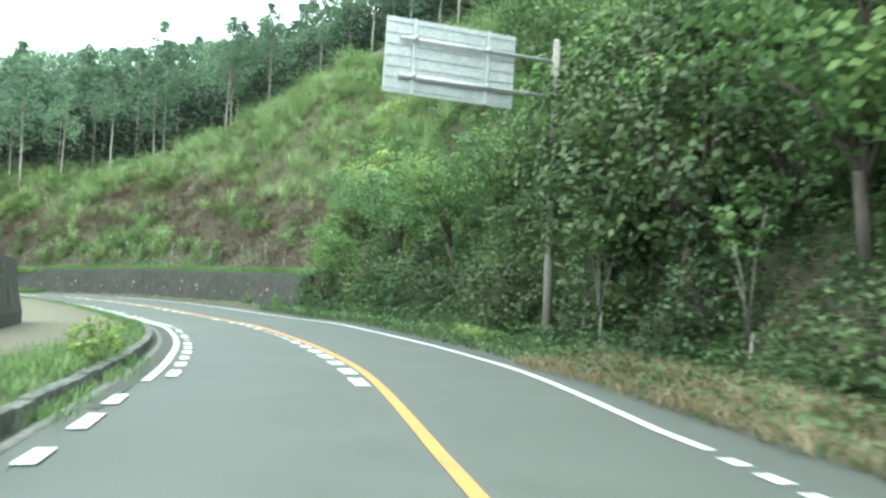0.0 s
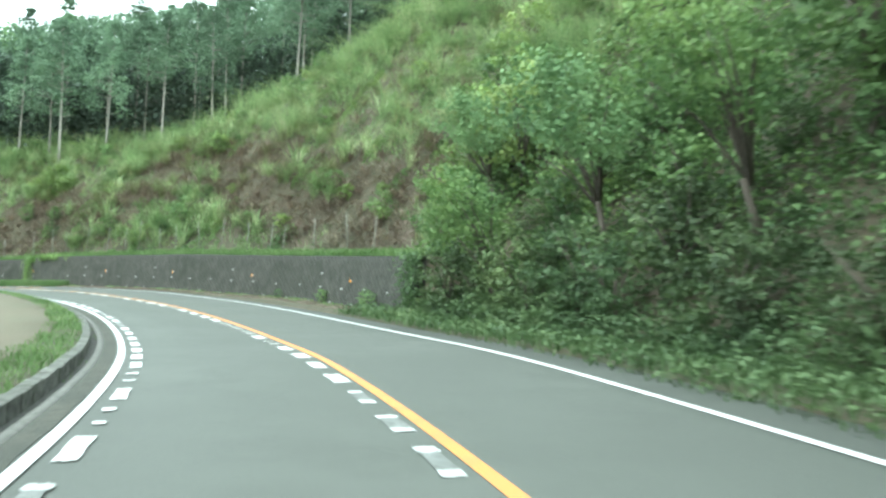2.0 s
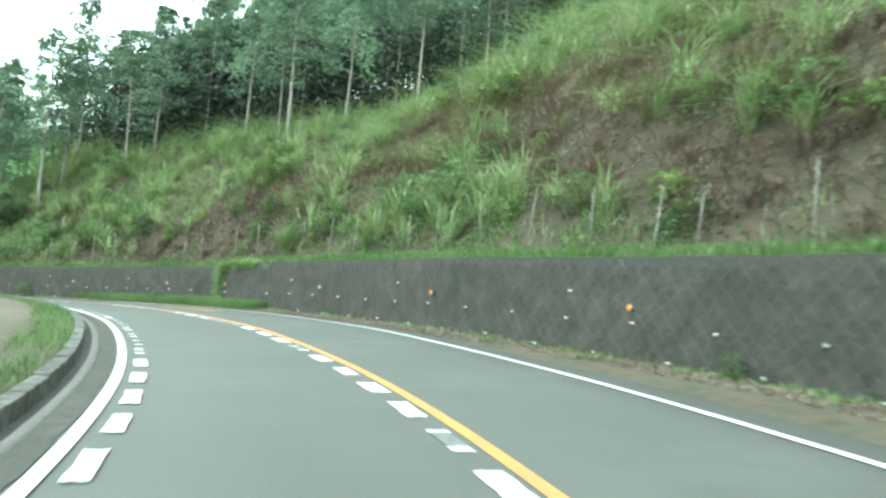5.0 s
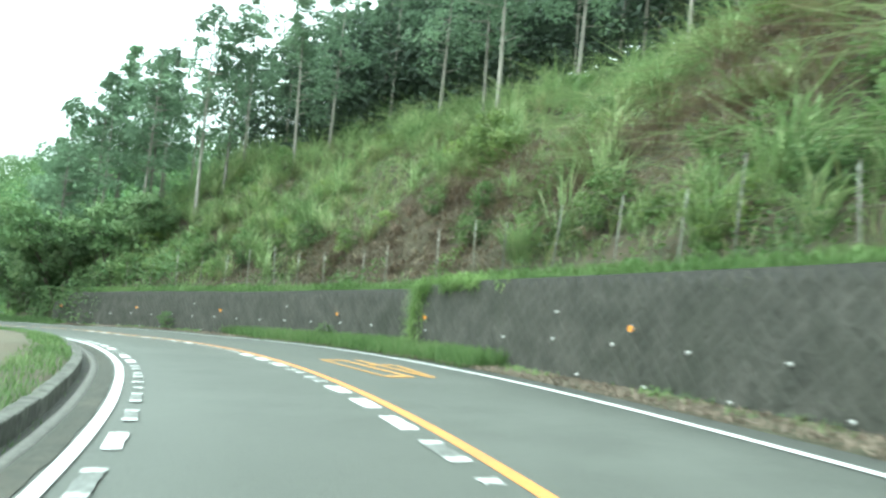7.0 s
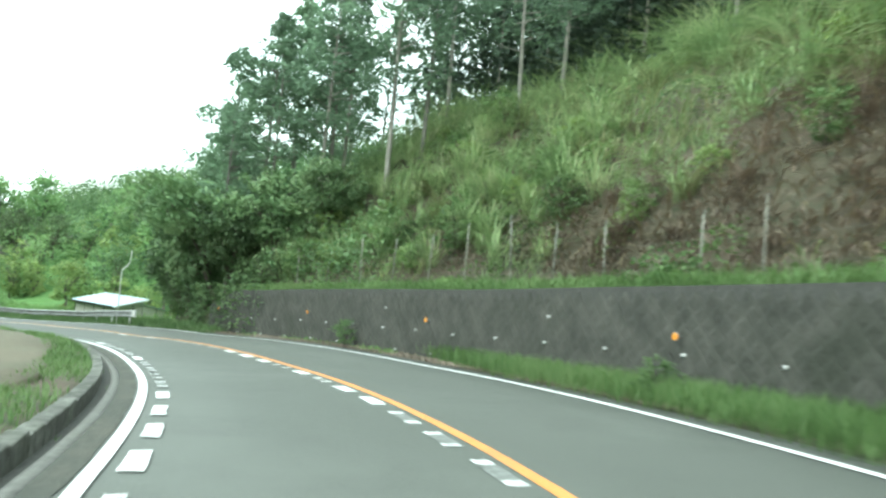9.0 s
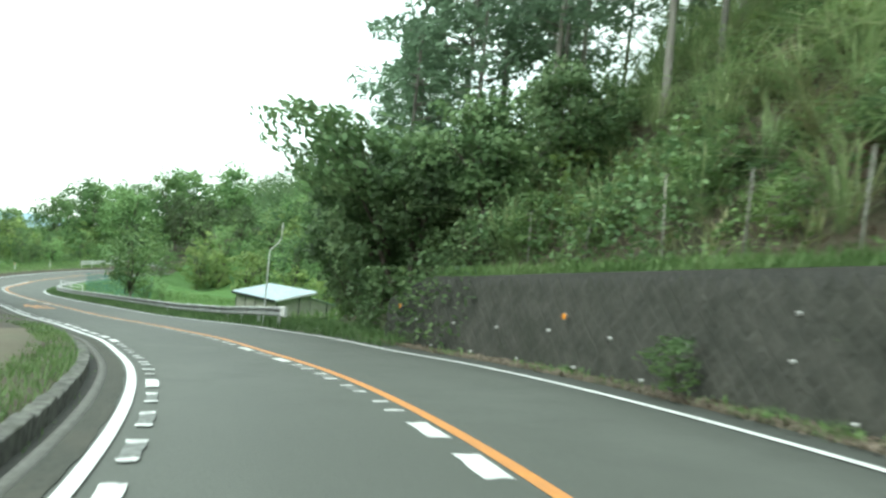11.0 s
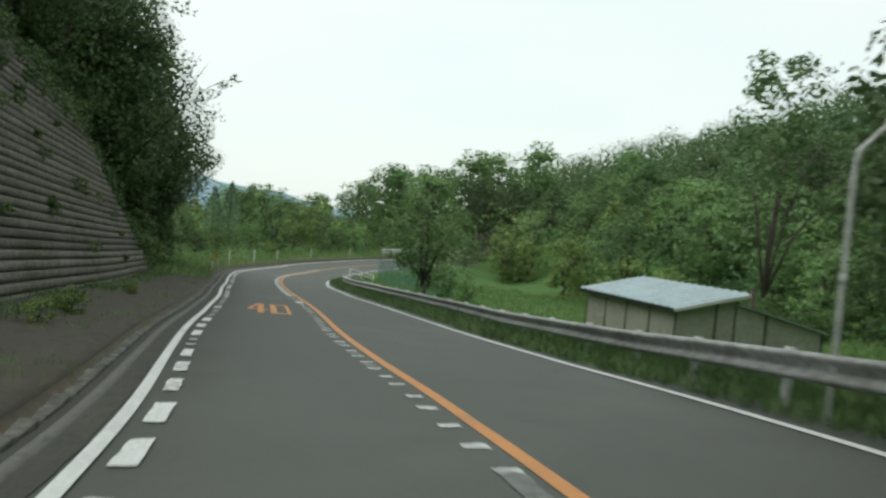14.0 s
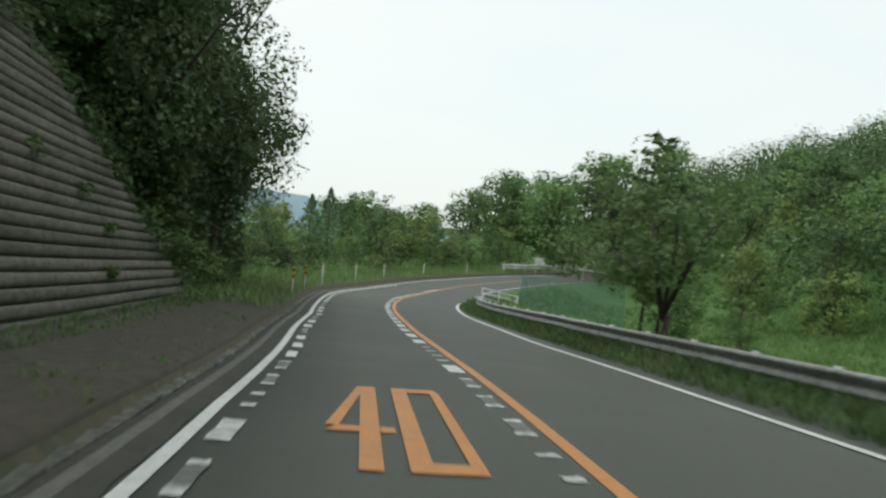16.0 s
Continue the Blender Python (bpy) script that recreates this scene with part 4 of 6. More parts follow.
for s, w, k in ((109.0, 8.5, 0.93), (111.6, 9.4, 0.88)):
    p = at(s, w)
    OVER_TREE.plant(p[0], p[1], k, turn=heading(s) + math.pi / 2)

# dark trees over and beyond the ribbed wall
for s, w, k in ((143.0, -9.0, 1.12), (148.2, -7.0, 1.12), (151.3, -6.4, 1.15), (138.5, -9.6, 1.05), (146, -9.5, 1.3), (155.0, -7.5, 0.95), (134.0, -9.6, 0.95), (128.5, -9.6, 0.85), (123, -9.8, 0.8), (151, -9.5, 1.3)):
    p = at(s, w)
    BIG_TREE.plant(p[0], p[1], k)
for s, w, k in ((148.5, -4.6, 0.7), (150.3, -4.2, 0.5), (147.4, -5.6, 0.9), (137.5, -7.2, 0.8), (133.0, -7.2, 0.7), (128, -7.3, 0.6), (122, -7.4, 0.7), (117.5, -6.8, 0.8)):
    p = at(s, w)
    SHRUB.plant(p[0], p[1], k)

for s, w, k in ((153.6, -5.3, 1.0), (158.5, -6.8, 1.05)):
    p = at(s, w)
    SPREAD_TREE.plant(p[0], p[1], k)

# beyond the bend, and in the valley
PALE_TREE.plant(-142.7, 58.5, 0.95, label="yellowish green bushy tree outside the bend")
for s, w in spread_out(vr, 26, (163, 250), (-22, -5.5), 4.0):
    p = at(s, w)
    (PALE_TREE if vr.random() < 0.45 else FIELD_TREE).plant(p[0], p[1], vr.uniform(0.55, 0.95))
for x, y, k in ((-171.5, 57.4, 1.0), (-172.6, 59.3, 0.97)):
    CYPRESS.plant(x, y, k)
p = at(139.8, 7.1)
EDGE_TREE.plant(p[0], p[1], 1.0)
for s, w in spread_out(vr, 40, (112, 215), (36, 68), 5.0):
    p = at(s, w)
    (FIELD_TREE if vr.random() < 0.7 else PALE_TREE).plant(p[0], p[1], vr.uniform(0.7, 1.15))
for s, w in spread_out(vr, 16, (113, 165), (34, 41), 3.0):
    p = at(s, w)
    SHRUB.plant(p[0], p[1], vr.uniform(0.8, 1.5), label="wild green bush behind the field")

# ---- far woods on the hills ----
def woods(name, spots, size, mat, label, seed, per=90):
    rng = np.random.default_rng(seed)
    spots = np.array(spots)
    z = ground_z(spots[:, 0], spots[:, 1])
    c = np.column_stack([spots, z + size * 0.5])
    k = rng.uniform(0.75, 1.3, len(c))
    pts = clusters(rng, c, size * 0.55 * k, per, flat=1.1)
    out = (pts - np.repeat(c, per, 0)) / (size * 0.5)
    ob = new(name, polys_mesh(name, leaves(rng, pts, 0.42 + size * 0.02, up=0.3, wide=0.7, out=out), mat))
    return tagged(ob, label, "woods", kind="stuff")


wr = random.Random(8)
spots = [(wr.uniform(-300, -78), wr.uniform(100, 200)) for _ in range(900)]
woods("hill_woods", [p for p in spots if p[1] > 106 - 0.1 * (p[0] + 150)][:265], 7.0, LEAF_WOODS, "mixed green woods on the hill across the valley", 1, 240)
woods("dark_hill_woods", [(wr.uniform(-320, -80), wr.uniform(114, 205)) for _ in range(205)], 9.0, LEAF_DARK, "darker trees standing among the woods on the hill", 2, 240)
ws = [at(wr.uniform(66, 97), wr.uniform(42, 120)) for _ in range(140)]
woods("hilltop_woods", [(p[0], p[1]) for p in ws], 9.0, LEAF_DARK, "dense woods on top of the hill", 3, 150)
spots = [(wr.uniform(-420, -190), wr.uniform(-40, 110)) for _ in range(260)]
woods("far_woods", spots, 7.5, LEAF_BUSH, "far line of trees beyond the fields", 4, 150)

# ---- turf of the field below the road ----
fs, fw = np.arange(114.0, 205.0, 1.5), np.linspace(7.2, 36.0, 22)
fv = np.concatenate([at(np.full(len(fw), s), fw) for s in fs])
fv[:, 2] = ground_z(fv[:, 0], fv[:, 1]) + 0.035
k = len(fw)
field = new("field", mesh_of("field", fv, [(i * k + j, i * k + j + 1, (i + 1) * k + j + 1, (i + 1) * k + j) for i in range(len(fs) - 1) for j in range(k - 1)], FIELD_GREEN, smooth=True))
tagged(field, "bright green grass field below the road", "field", kind="structure")

# ---- grasses, leaves and dead stalks ----
def scatter(name, label, count, s_range, w_range, mat, height, width, seed, edge=None, keep=None, category="grass", lean=0.5, leafy_size=0.0, up=(0.0, 0.0), clump=0.0, wide=0.6):
    rng = np.random.default_rng(seed)
    n = count if not clump else max(1, count // 14)
    s, w = rng.uniform(*s_range, n), rng.uniform(*w_range, n)
    if edge is not None:
        w = w + edge(s)
    if clump:
        s, w = np.repeat(s, 14) + rng.normal(0, clump, n * 14), np.repeat(w, 14) + rng.normal(0, clump, n * 14)
    p = at(s, w)
    if keep is not None:
        ok = keep(s, w, p[:, 0], p[:, 1], rng)
        p = p[ok]
    p[:, 2] = ground_z(p[:, 0], p[:, 1])
    if leafy_size:
        p[:, 2] += rng.uniform(up[0], up[1], len(p))
        v = leaves(rng, p, leafy_size, up=0.7, wide=wide)
    else:
        p[:, 2] -= 0.03
        v = blades(rng, p, height, width, lean)
    ob = new(name, polys_mesh(name, v, mat))
    return tagged(ob, label, category, kind="stuff")


def patchy(size, low, seed):
    return lambda s, w, x, y, rng: (bumps(x, y, size, seed) * 0.35 + 0.5 + rng.uniform(-0.25, 0.25, len(x))) > low


scatter("slope_grass", "tall green grass on the cleared slope", 115000, (41, 112), (1.9, 19), BLADE_HILL, 0.40, 0.04, 1, foot, lambda s, w, x, y, rng: ~bare(s, w) & patchy(5.2, 0.40, 0.3)(s, w, x, y, rng) & patchy(1.5, 0.36, 2.9)(s, w, x, y, rng), lean=0.8, clump=0.14)
scatter("slope_dead_stalks", "dead brown stalks and cut brush", 95000, (41, 104), (1.8, 16), BRUSH, 0.30, 0.05, 2, foot, lambda s, w, x, y, rng: (bare(s, w) & (rng.random(len(s)) < 0.9)) | (~patchy(5.2, 0.42, 0.3)(s, w, x, y, rng) & (rng.random(len(s)) < 0.45)), "dead brush", lean=2.4, clump=0.22)
scatter("slope_leaves", "low broad leaves covering the slope", 60000, (41, 112), (1.8, 20), LEAF_BUSH, 0, 0, 3, foot, lambda s, w, x, y, rng: ~bare(s, w) & patchy(3.4, 0.5, 4.0)(s, w, x, y, rng), "undergrowth", leafy_size=0.13, up=(0.02, 0.45))
scatter("bench_grass", "bright green grass on top of the wall", 30000, (40.6, 107), (0.16, 1.9), BLADE, 0.38, 0.022, 4, foot, lambda s, w, x, y, rng: (w - foot(s) > 0.3) | (np.sin(1.9 * s) + np.sin(0.73 * s) > 0.2), lean=1.0)
scatter("wall_gap_grass", "lush bright grass along the foot of the wall", 26000, (72.0, 91), (-1.9, 0.05), BLADE, 0.4, 0.02, 5, foot, lambda s, w, x, y, rng: w > 5.5 + 0.25 * rng.random(len(s)) + 0.7 * np.clip((s - 86) / 5, 0, 1), lean=0.5)
def spilling(name, label, count, s_mid, s_wide, low, seed):
    """Grass rooted on a wall's top and face from its foot (low = 0) or near its top (low = 1), leaning out and hanging."""
    rng = np.random.default_rng(seed)
    q = rng.normal(s_mid, s_wide, count * 2)
    q = q[(abs(q - s_mid) < 2.4 * s_wide) & (np.sin(2.3 * q) + np.sin(5.1 * q + 1) + rng.normal(0, 0.8, len(q)) > -0.4)][:count]
    count = len(q)
    v = wall_top(q) * (low + (1.03 - low) * rng.uniform(0, 1, count) ** 0.7)
    root = at(q, foot(q) + 0.16 * v / 1.9 + 0.02 + np.where(v > wall_top(q), 0.25 * rng.random(count), 0.0), v)
    size = rng.uniform(0.16, 0.42, count)
    out = np.array([at(k, 0.0)[:2] - at(k, 1.0)[:2] for k in q]) * rng.uniform(0.3, 0.8, (count, 1)) + rng.normal(0, 0.5, (count, 2))
    mid = root + np.column_stack([out * (0.5 * size)[:, None], size * rng.uniform(0.25, 0.7, count)])
    tip = root + np.column_stack([out * (0.95 * size)[:, None], size * rng.uniform(-0.5, 0.8, count)])
    side = np.column_stack([-out[:, 1], out[:, 0], np.zeros(count)])
    side *= 0.013 / (np.linalg.norm(side, axis=1)[:, None] + 1e-6)
    return tagged(new(name, polys_mesh(name, np.stack([root, mid + side, tip, mid - side], 1), BLADE_FRESH)), label, "grass", kind="stuff")


spilling("corner_grass", "bright grass growing down the gap between the two walls", 1700, 77.15, 0.5, 0.05, 91)
spilling("edge_grass", "bright long grass hanging over the top of the wall", 1500, 75.6, 1.3, 0.85, 92)
scatter("bank_leaves", "dense leaves covering the bank", 90000, (-10, 44), (1.4, 18), LEAF_BUSH, 0, 0, 7, foot, lambda s, w, x, y, rng: (s < 40.4) | (w > foot(s) + 0.4), "undergrowth", leafy_size=0.16, up=(0.03, 0.7))
# ivy in a dark leaf tone that also paints the shadow below leaning trees
scatter("bank_ivy", "ivy over the steep foot of the bank, darkened for shade", 42000, (-10, 40.8), (-0.4, 2.6), LEAF_DARK, 0, 0, 31, foot, None, "creeper", leafy_size=0.13, up=(0.03, 0.55))
scatter("wall_end_ivy", "ivy creeping over the near end of the wall", 2200, (40.2, 42.0), (-0.3, 0.12), LEAF_DARK, 0, 0, 42, foot, lambda s, w, x, y, rng: rng.random(len(s)) < np.clip((42.0 - s) / 1.6, 0.0, 1.0) ** 1.5, "creeper", leafy_size=0.13, up=(0.0, 2.0))
scatter("verge_weeds", "green weeds on the roadside verge", 16000, (-12, 43), (5.0, 7.4), BLADE_SHADY, 0.26, 0.026, 8, lambda s: np.interp(s, [10, 40], [-0.3, 0.75]), lambda s, w, x, y, rng: w > right_line(s) + 0.55 + 0.3 * rng.random(len(s)), lean=0.8)
scatter("verge_leaves", "low leafy weeds on the verge", 12000, (-12, 43), (5.3, 7.6), LEAF_DARK, 0, 0, 9, lambda s: np.interp(s, [10, 40], [-0.3, 0.6]), lambda s, w, x, y, rng: w > right_line(s) + 0.8, "undergrowth", leafy_size=0.12, up=(0.02, 0.3))
scatter("verge_straw", "dry yellow grass beside the road", 7000, (4, 15), (4.7, 7.0), STRAW, 0.34, 0.018, 10, None, None, "dead grass", lean=1.2)
scatter("wall_foot_weeds", "small weeds along the foot of the wall", 4200, (41, 106), (-0.55, -0.05), BLADE, 0.16, 0.02, 11, foot, patchy(2.0, 0.5, 1.0), lean=0.9, clump=0.12)
scatter("kerb_grass", "grass growing between kerb and footpath", 24000, (-4, 110), (-2.65, -1.78), BLADE, 0.17, 0.016, 12, inner, patchy(2.2, 0.28, 0.6), lean=0.7)
scatter("earth_weeds", "sparse weeds on the trodden earth", 5000, (110, 148), (-4.2, -1.95), BLADE, 0.16, 0.016, 32, inner, patchy(1.7, 0.68, 1.3), lean=0.8, clump=0.1)
scatter("near_kerb_grass", "rank bright grass over the kerb and gutter", 7000, (1, 15.5), (-2.9, -1.42), BLADE, 0.27, 0.018, 33, inner, patchy(1.3, 0.4, 1.9), lean=0.8, clump=0.12)
scatter("path_grass", "grass along the far edge of the footpath", 14000, (-4, 116), (-9.0, -5.9), BLADE, 0.28, 0.025, 13, inner, lean=0.6)
scatter("gutter_weeds", "tufts of grass in the gutter", 9000, (2, 112), (-1.7, -1.36), BLADE, 0.11, 0.014, 14, inner, lambda s, w, x, y, rng: (s < 16) | patchy(1.6, 0.72, 0.4)(s, w, x, y, rng), lean=0.8)
scatter("gutter_litter", "dead leaves and grit lying in the gutter", 12000, (-4, 140), (-1.74, -1.42), BRUSH, 0.05, 0.03, 29, inner, patchy(1.1, 0.4, 2.4), "litter", lean=3.0)
scatter("rail_grass", "rough grass under the guardrail", 34000, (104, 172), (5.15, 7.6), BLADE_SHADY, 0.34, 0.026, 15, lambda s: np.interp(s, [120, 160], [0, -0.3]), lean=0.7)
scatter("field_grass", "bright green grass in the field below the road", 46000, (112, 205), (7.0, 36), BLADE, 0.55, 0.08, 16, lean=0.6)
scatter("wall_side_grass", "grass at the foot of the ribbed wall", 9000, (114, 150), (-4.7, -3.5), BLADE, 0.2, 0.02, 17, inner, patchy(2.0, 0.4, 0.9), lean=0.8)
scatter("bend_grass", "rough grass outside the bend", 16000, (144, 230), (-7.5, -1.9), BLADE, 0.4, 0.04, 18, inner, lean=0.6)

scatter("wood_undergrowth", "undergrowth and low boughs between the cedars, shade put into their colour", 70000, (42, 103), (5, 34), WOOD_SHADE, 0, 0, 19, lambda s: np.array([wood_edge(q) for q in s]), None, "undergrowth", leafy_size=0.62, up=(0.0, 7.0), wide=0.36)
scatter("valley_undergrowth", "tangled green undergrowth behind the field", 34000, (114, 195), (33, 54), LEAF_WOODS, 0, 0, 20, None, patchy(7.0, 0.4, 2.2), "undergrowth", leafy_size=0.3, up=(0.0, 1.6))
scatter("bend_undergrowth", "green thicket outside the bend", 24000, (150, 245), (-26, -5), LEAF_BUSH, 0, 0, 21, None, patchy(3.0, 0.45, 1.2), "undergrowth", leafy_size=0.26, up=(0.0, 0.9))
scatter("verge_litter", "dead leaves and stalks on the verge below the wall", 9000, (40, 108), (-1.0, 0.0), BRUSH, 0.1, 0.03, 28, foot, None, "litter", lean=2.5)
scatter("creeper", "broad creeper leaves draped over the fence and wall end", 7000, (97.5, 112), (1.0, 3.6), LEAF_VINE, 0, 0, 22, foot, patchy(2.2, 0.45, 6.0), "creeper", leafy_size=0.17, up=(0.0, 1.9))
scatter("wall_shade_thicket", "dark thicket at the end of the ribbed wall", 30000, (138, 158), (-9.5, -4.8), LEAF_DARK, 0, 0, 23, None, lambda s, w, x, y, rng: (s > 147) | (w < -7.6), "undergrowth", leafy_size=0.3, up=(0.0, 4.0))
scatter("wall_creeper", "creeper hanging down over the end of the wall", 2600, (101.5, 108.8), (-0.28, 0.1), LEAF_DARK, 0, 0, 24, foot, lambda s, w, x, y, rng: rng.random(len(s)) < 0.15 + 0.85 * np.clip((s - 102.5) / 5, 0, 1) * (np.sin(2.6 * s) > -0.4), "creeper", leafy_size=0.17, up=(0.1, 2.0))
scatter("plume_grass", "tall arching clumps of plume grass on the slope", 30000, (42, 108), (2.2, 17), PLUME, 0.8, 0.045, 25, foot, lambda s, w, x, y, rng: ~bare(s, w) & patchy(3.0, 0.56, 1.7)(s, w, x, y, rng), lean=1.1, clump=0.09)


def mounds(name, label, count, s_range, w_range, mat, radius, per, size, seed, keep=None, category="undergrowth", long_blades=0.0):
    """Weeds grown into rounded heaps of uneven size; with long_blades, fountains of arching grass."""
    rng = np.random.default_rng(seed)
    s, w = rng.uniform(*s_range, count), rng.uniform(*w_range, count)
    w = w + foot(s)
    p = at(s, w)
    if keep is not None:
        p = p[keep(s, w, p[:, 0], p[:, 1], rng)]
    p[:, 2] = ground_z(p[:, 0], p[:, 1])
    n = len(p)
    r = radius[0] + (radius[1] - radius[0]) * rng.uniform(0, 1, n) ** 2
    a, d = rng.uniform(0, 6.28, (n, per)), rng.uniform(0, 1, (n, per)) ** 0.5
    x, y = p[:, None, 0] + r[:, None] * d * np.cos(a), p[:, None, 1] + r[:, None] * d * np.sin(a)
    if long_blades:
        x, y = p[:, None, 0] + 0.16 * d * np.cos(a), p[:, None, 1] + 0.16 * d * np.sin(a)
        root = np.stack([x, y, np.broadcast_to(p[:, None, 2] - 0.05, x.shape)], -1).reshape(-1, 3)
        v = blades(rng, root, np.repeat(r, per) * long_blades, size, 1.3, 0.42)
    else:
        top = r[:, None] * rng.uniform(0.7, 1.2, (n, 1)) * np.sqrt(np.clip(1 - d * d, 0, 1))
        z = ground_z(x.ravel(), y.ravel()).reshape(x.shape) + top * rng.uniform(0.45, 1.0, x.shape) + 0.03
        v = leaves(rng, np.stack([x, y, z], -1).reshape(-1, 3), size, up=0.6, wide=0.6)
    return tagged(new(name, polys_mesh(name, v, mat)), label, category, kind="stuff")


mounds("slope_weeds", "rounded heaps of green weeds on the slope", 430, (41, 108), (1.6, 19), LEAF_BUSH, (0.35, 1.5), 280, 0.12, 51, lambda s, w, x, y, rng: (~bare(s, w) | (rng.random(len(s)) < 0.2)) & patchy(4.4, 0.42, 2.1)(s, w, x, y, rng))
mounds("slope_young_weeds", "bright yellowish green weeds in patches on the slope", 170, (41, 106), (2.5, 19), LEAF_LIGHT, (0.35, 1.4), 240, 0.12, 52, lambda s, w, x, y, rng: ~bare(s, w) & patchy(6.0, 0.62, 5.1)(s, w, x, y, rng))
mounds("slope_fresh_weeds", "fresh bright green weeds on the upper slope", 15, (83.0, 86.0), (6.7, 8.0), LEAF_LIGHT, (0.5, 0.9), 260, 0.13, 62)
# weeds in the darkest leaf colour, painting the shadows between tufts
mounds("slope_dark_weeds", "low weeds on the slope, darkened to stand for shade under tufts", 240, (41, 108), (2.4, 18), LEAF_DARK_SHADE, (0.35, 1.3), 240, 0.12, 53, lambda s, w, x, y, rng: (~bare(s, w) | (rng.random(len(s)) < 0.2)) & patchy(4.0, 0.52, 7.3)(s, w, x, y, rng))
mounds("arching_grass", "fountains of long arching grass on the slope", 1500, (41, 108), (2.3, 18), BLADE_HILL, (0.5, 1.25), 52, 0.04, 54, lambda s, w, x, y, rng: (~bare(s, w) | (rng.random(len(s)) < 0.25)) & patchy(3.2, 0.42, 3.3)(s, w, x, y, rng), "grass", 1.9)
mounds("dry_arching_grass", "faded heaps of dry arching grass", 330, (41, 104), (2.3, 16), PLUME, (0.5, 1.1), 52, 0.04, 55, patchy(5.0, 0.6, 8.3), "dead grass", 1.6)
mounds("brush_heaps", "tangled heaps of dead brown brush on the slope", 420, (43, 101), (2.4, 14), BRUSH, (0.45, 1.0), 60, 0.03, 60, lambda s, w, x, y, rng: bare(s, w) | (rng.random(len(s)) < 0.22), "dead brush", 1.15)
mounds("bank_weeds", "rounded heaps of leafy weeds on the overgrown bank", 230, (-8, 43), (1.6, 14), LEAF_BUSH, (0.6, 1.7), 270, 0.14, 57, lambda s, w, x, y, rng: (s < 39.5) | (w > foot(s) + 1.6))
# heaps given dark leaves, so the bank's foot looks shadowed
mounds("bank_foot_weeds", "heaps of ivy and weeds at the foot of the bank, darkened for shade", 66, (-4, 37), (-0.1, 1.8), LEAF_DARK, (0.4, 1.0), 220, 0.13, 59)
mounds("bank_young_weeds", "bright young leaves in patches on the bank", 46, (-4, 41), (2.5, 11), LEAF_LIGHT, (0.5, 1.3), 240, 0.15, 58)
for s, w, k in ((84.4, 14.3, 1.2), (83.2, 13.7, 1.1), (85.4, 13.5, 1.0), (68.6, 14.6, 1.1), (69.8, 14.2, 0.9), (98.0, 12.4, 1.0)):
    p = at(s, w)
    SHRUB_LIGHT.plant(p[0], p[1], k)
scatter("cut_branches", "pale cut branches lying on the bare earth", 14000, (42, 100), (2.0, 15), STRAW, 0.62, 0.042, 56, foot, lambda s, w, x, y, rng: bare(s, w), "dead branches", lean=5.0)
pc = np.random.default_rng(26)
pn = 1500
pa, pz = pc.uniform(0, 6.28, pn), pc.uniform(2.3, 7.0, pn)
pr = 0.16 + 0.3 * pc.uniform(0, 1, pn) ** 2
base = ground_at(18.9, 7.25)
pv = np.stack([base.x + pr * np.cos(pa), base.y + pr * np.sin(pa), base.z + pz], 1)
tagged(new("post_creeper", polys_mesh("post_creeper", leaves(pc, pv, 0.17, up=0.4), LEAF_DARK)), "dark creeper climbing the sign post", "creeper", kind="stuff")

# tall trees beyond the bend and at the foot of the far hill
far_r = random.Random(41)
set_out = []
while len(set_out) < 40:
    if len(set_out) < 24:
        x, y, k = far_r.uniform(-228, -172), far_r.uniform(48, 118), far_r.uniform(1.35, 1.95)
    else:
        x, y, k = far_r.uniform(-172, -100), far_r.uniform(99, 118), far_r.uniform(1.0, 1.5)
    if abs(float(to_road(x, y)[1][0])) > 6.5 + 1.2 * k and all((x - a) ** 2 + (y - b) ** 2 > 16 for a, b in set_out):
        set_out.append((x, y))
        (PALE_TREE if far_r.random() < 0.45 else FIELD_TREE).plant(x, y, min(k, 1.4))

scatter("wood_canopy", "dark inner canopy of the cedar wood", 82000, (38, 103), (13, 40), LEAF_CEDAR, 0, 0, 27, lambda s: np.array([wood_edge(q) for q in s]), None, "canopy", leafy_size=0.66, up=(3.0, 12.5), wide=0.36)
scatter("wood_heart", "boughs deep inside the cedar wood, coloured as if in shade", 20000, (96, 110), (9, 24), WOOD_SHADE, 0, 0, 30, lambda s: np.array([wood_edge(q) for q in s]), None, "canopy", leafy_size=0.62, up=(0.0, 9.5), wide=0.36)
for x, y, k in ((-152, 122, 1.5), (-160, 126, 1.6), (-141, 118, 1.4), (-168, 120, 1.4), (-132, 121, 1.4), (-208, 104, 1.6), (-214, 100, 1.7), (-201, 109, 1.5)):
    DARK_TREE.plant(x, y, k, label="dark tree standing on the skyline across the valley")
for x, y, k in ((-150, 96, 1.35), (-141, 99, 1.1), (-160, 101, 1.2), (-128, 98, 1.0), (-176, 99, 1.3)):
    PALE_TREE.plant(x, y, k, label="bright yellowish green tree behind the field")
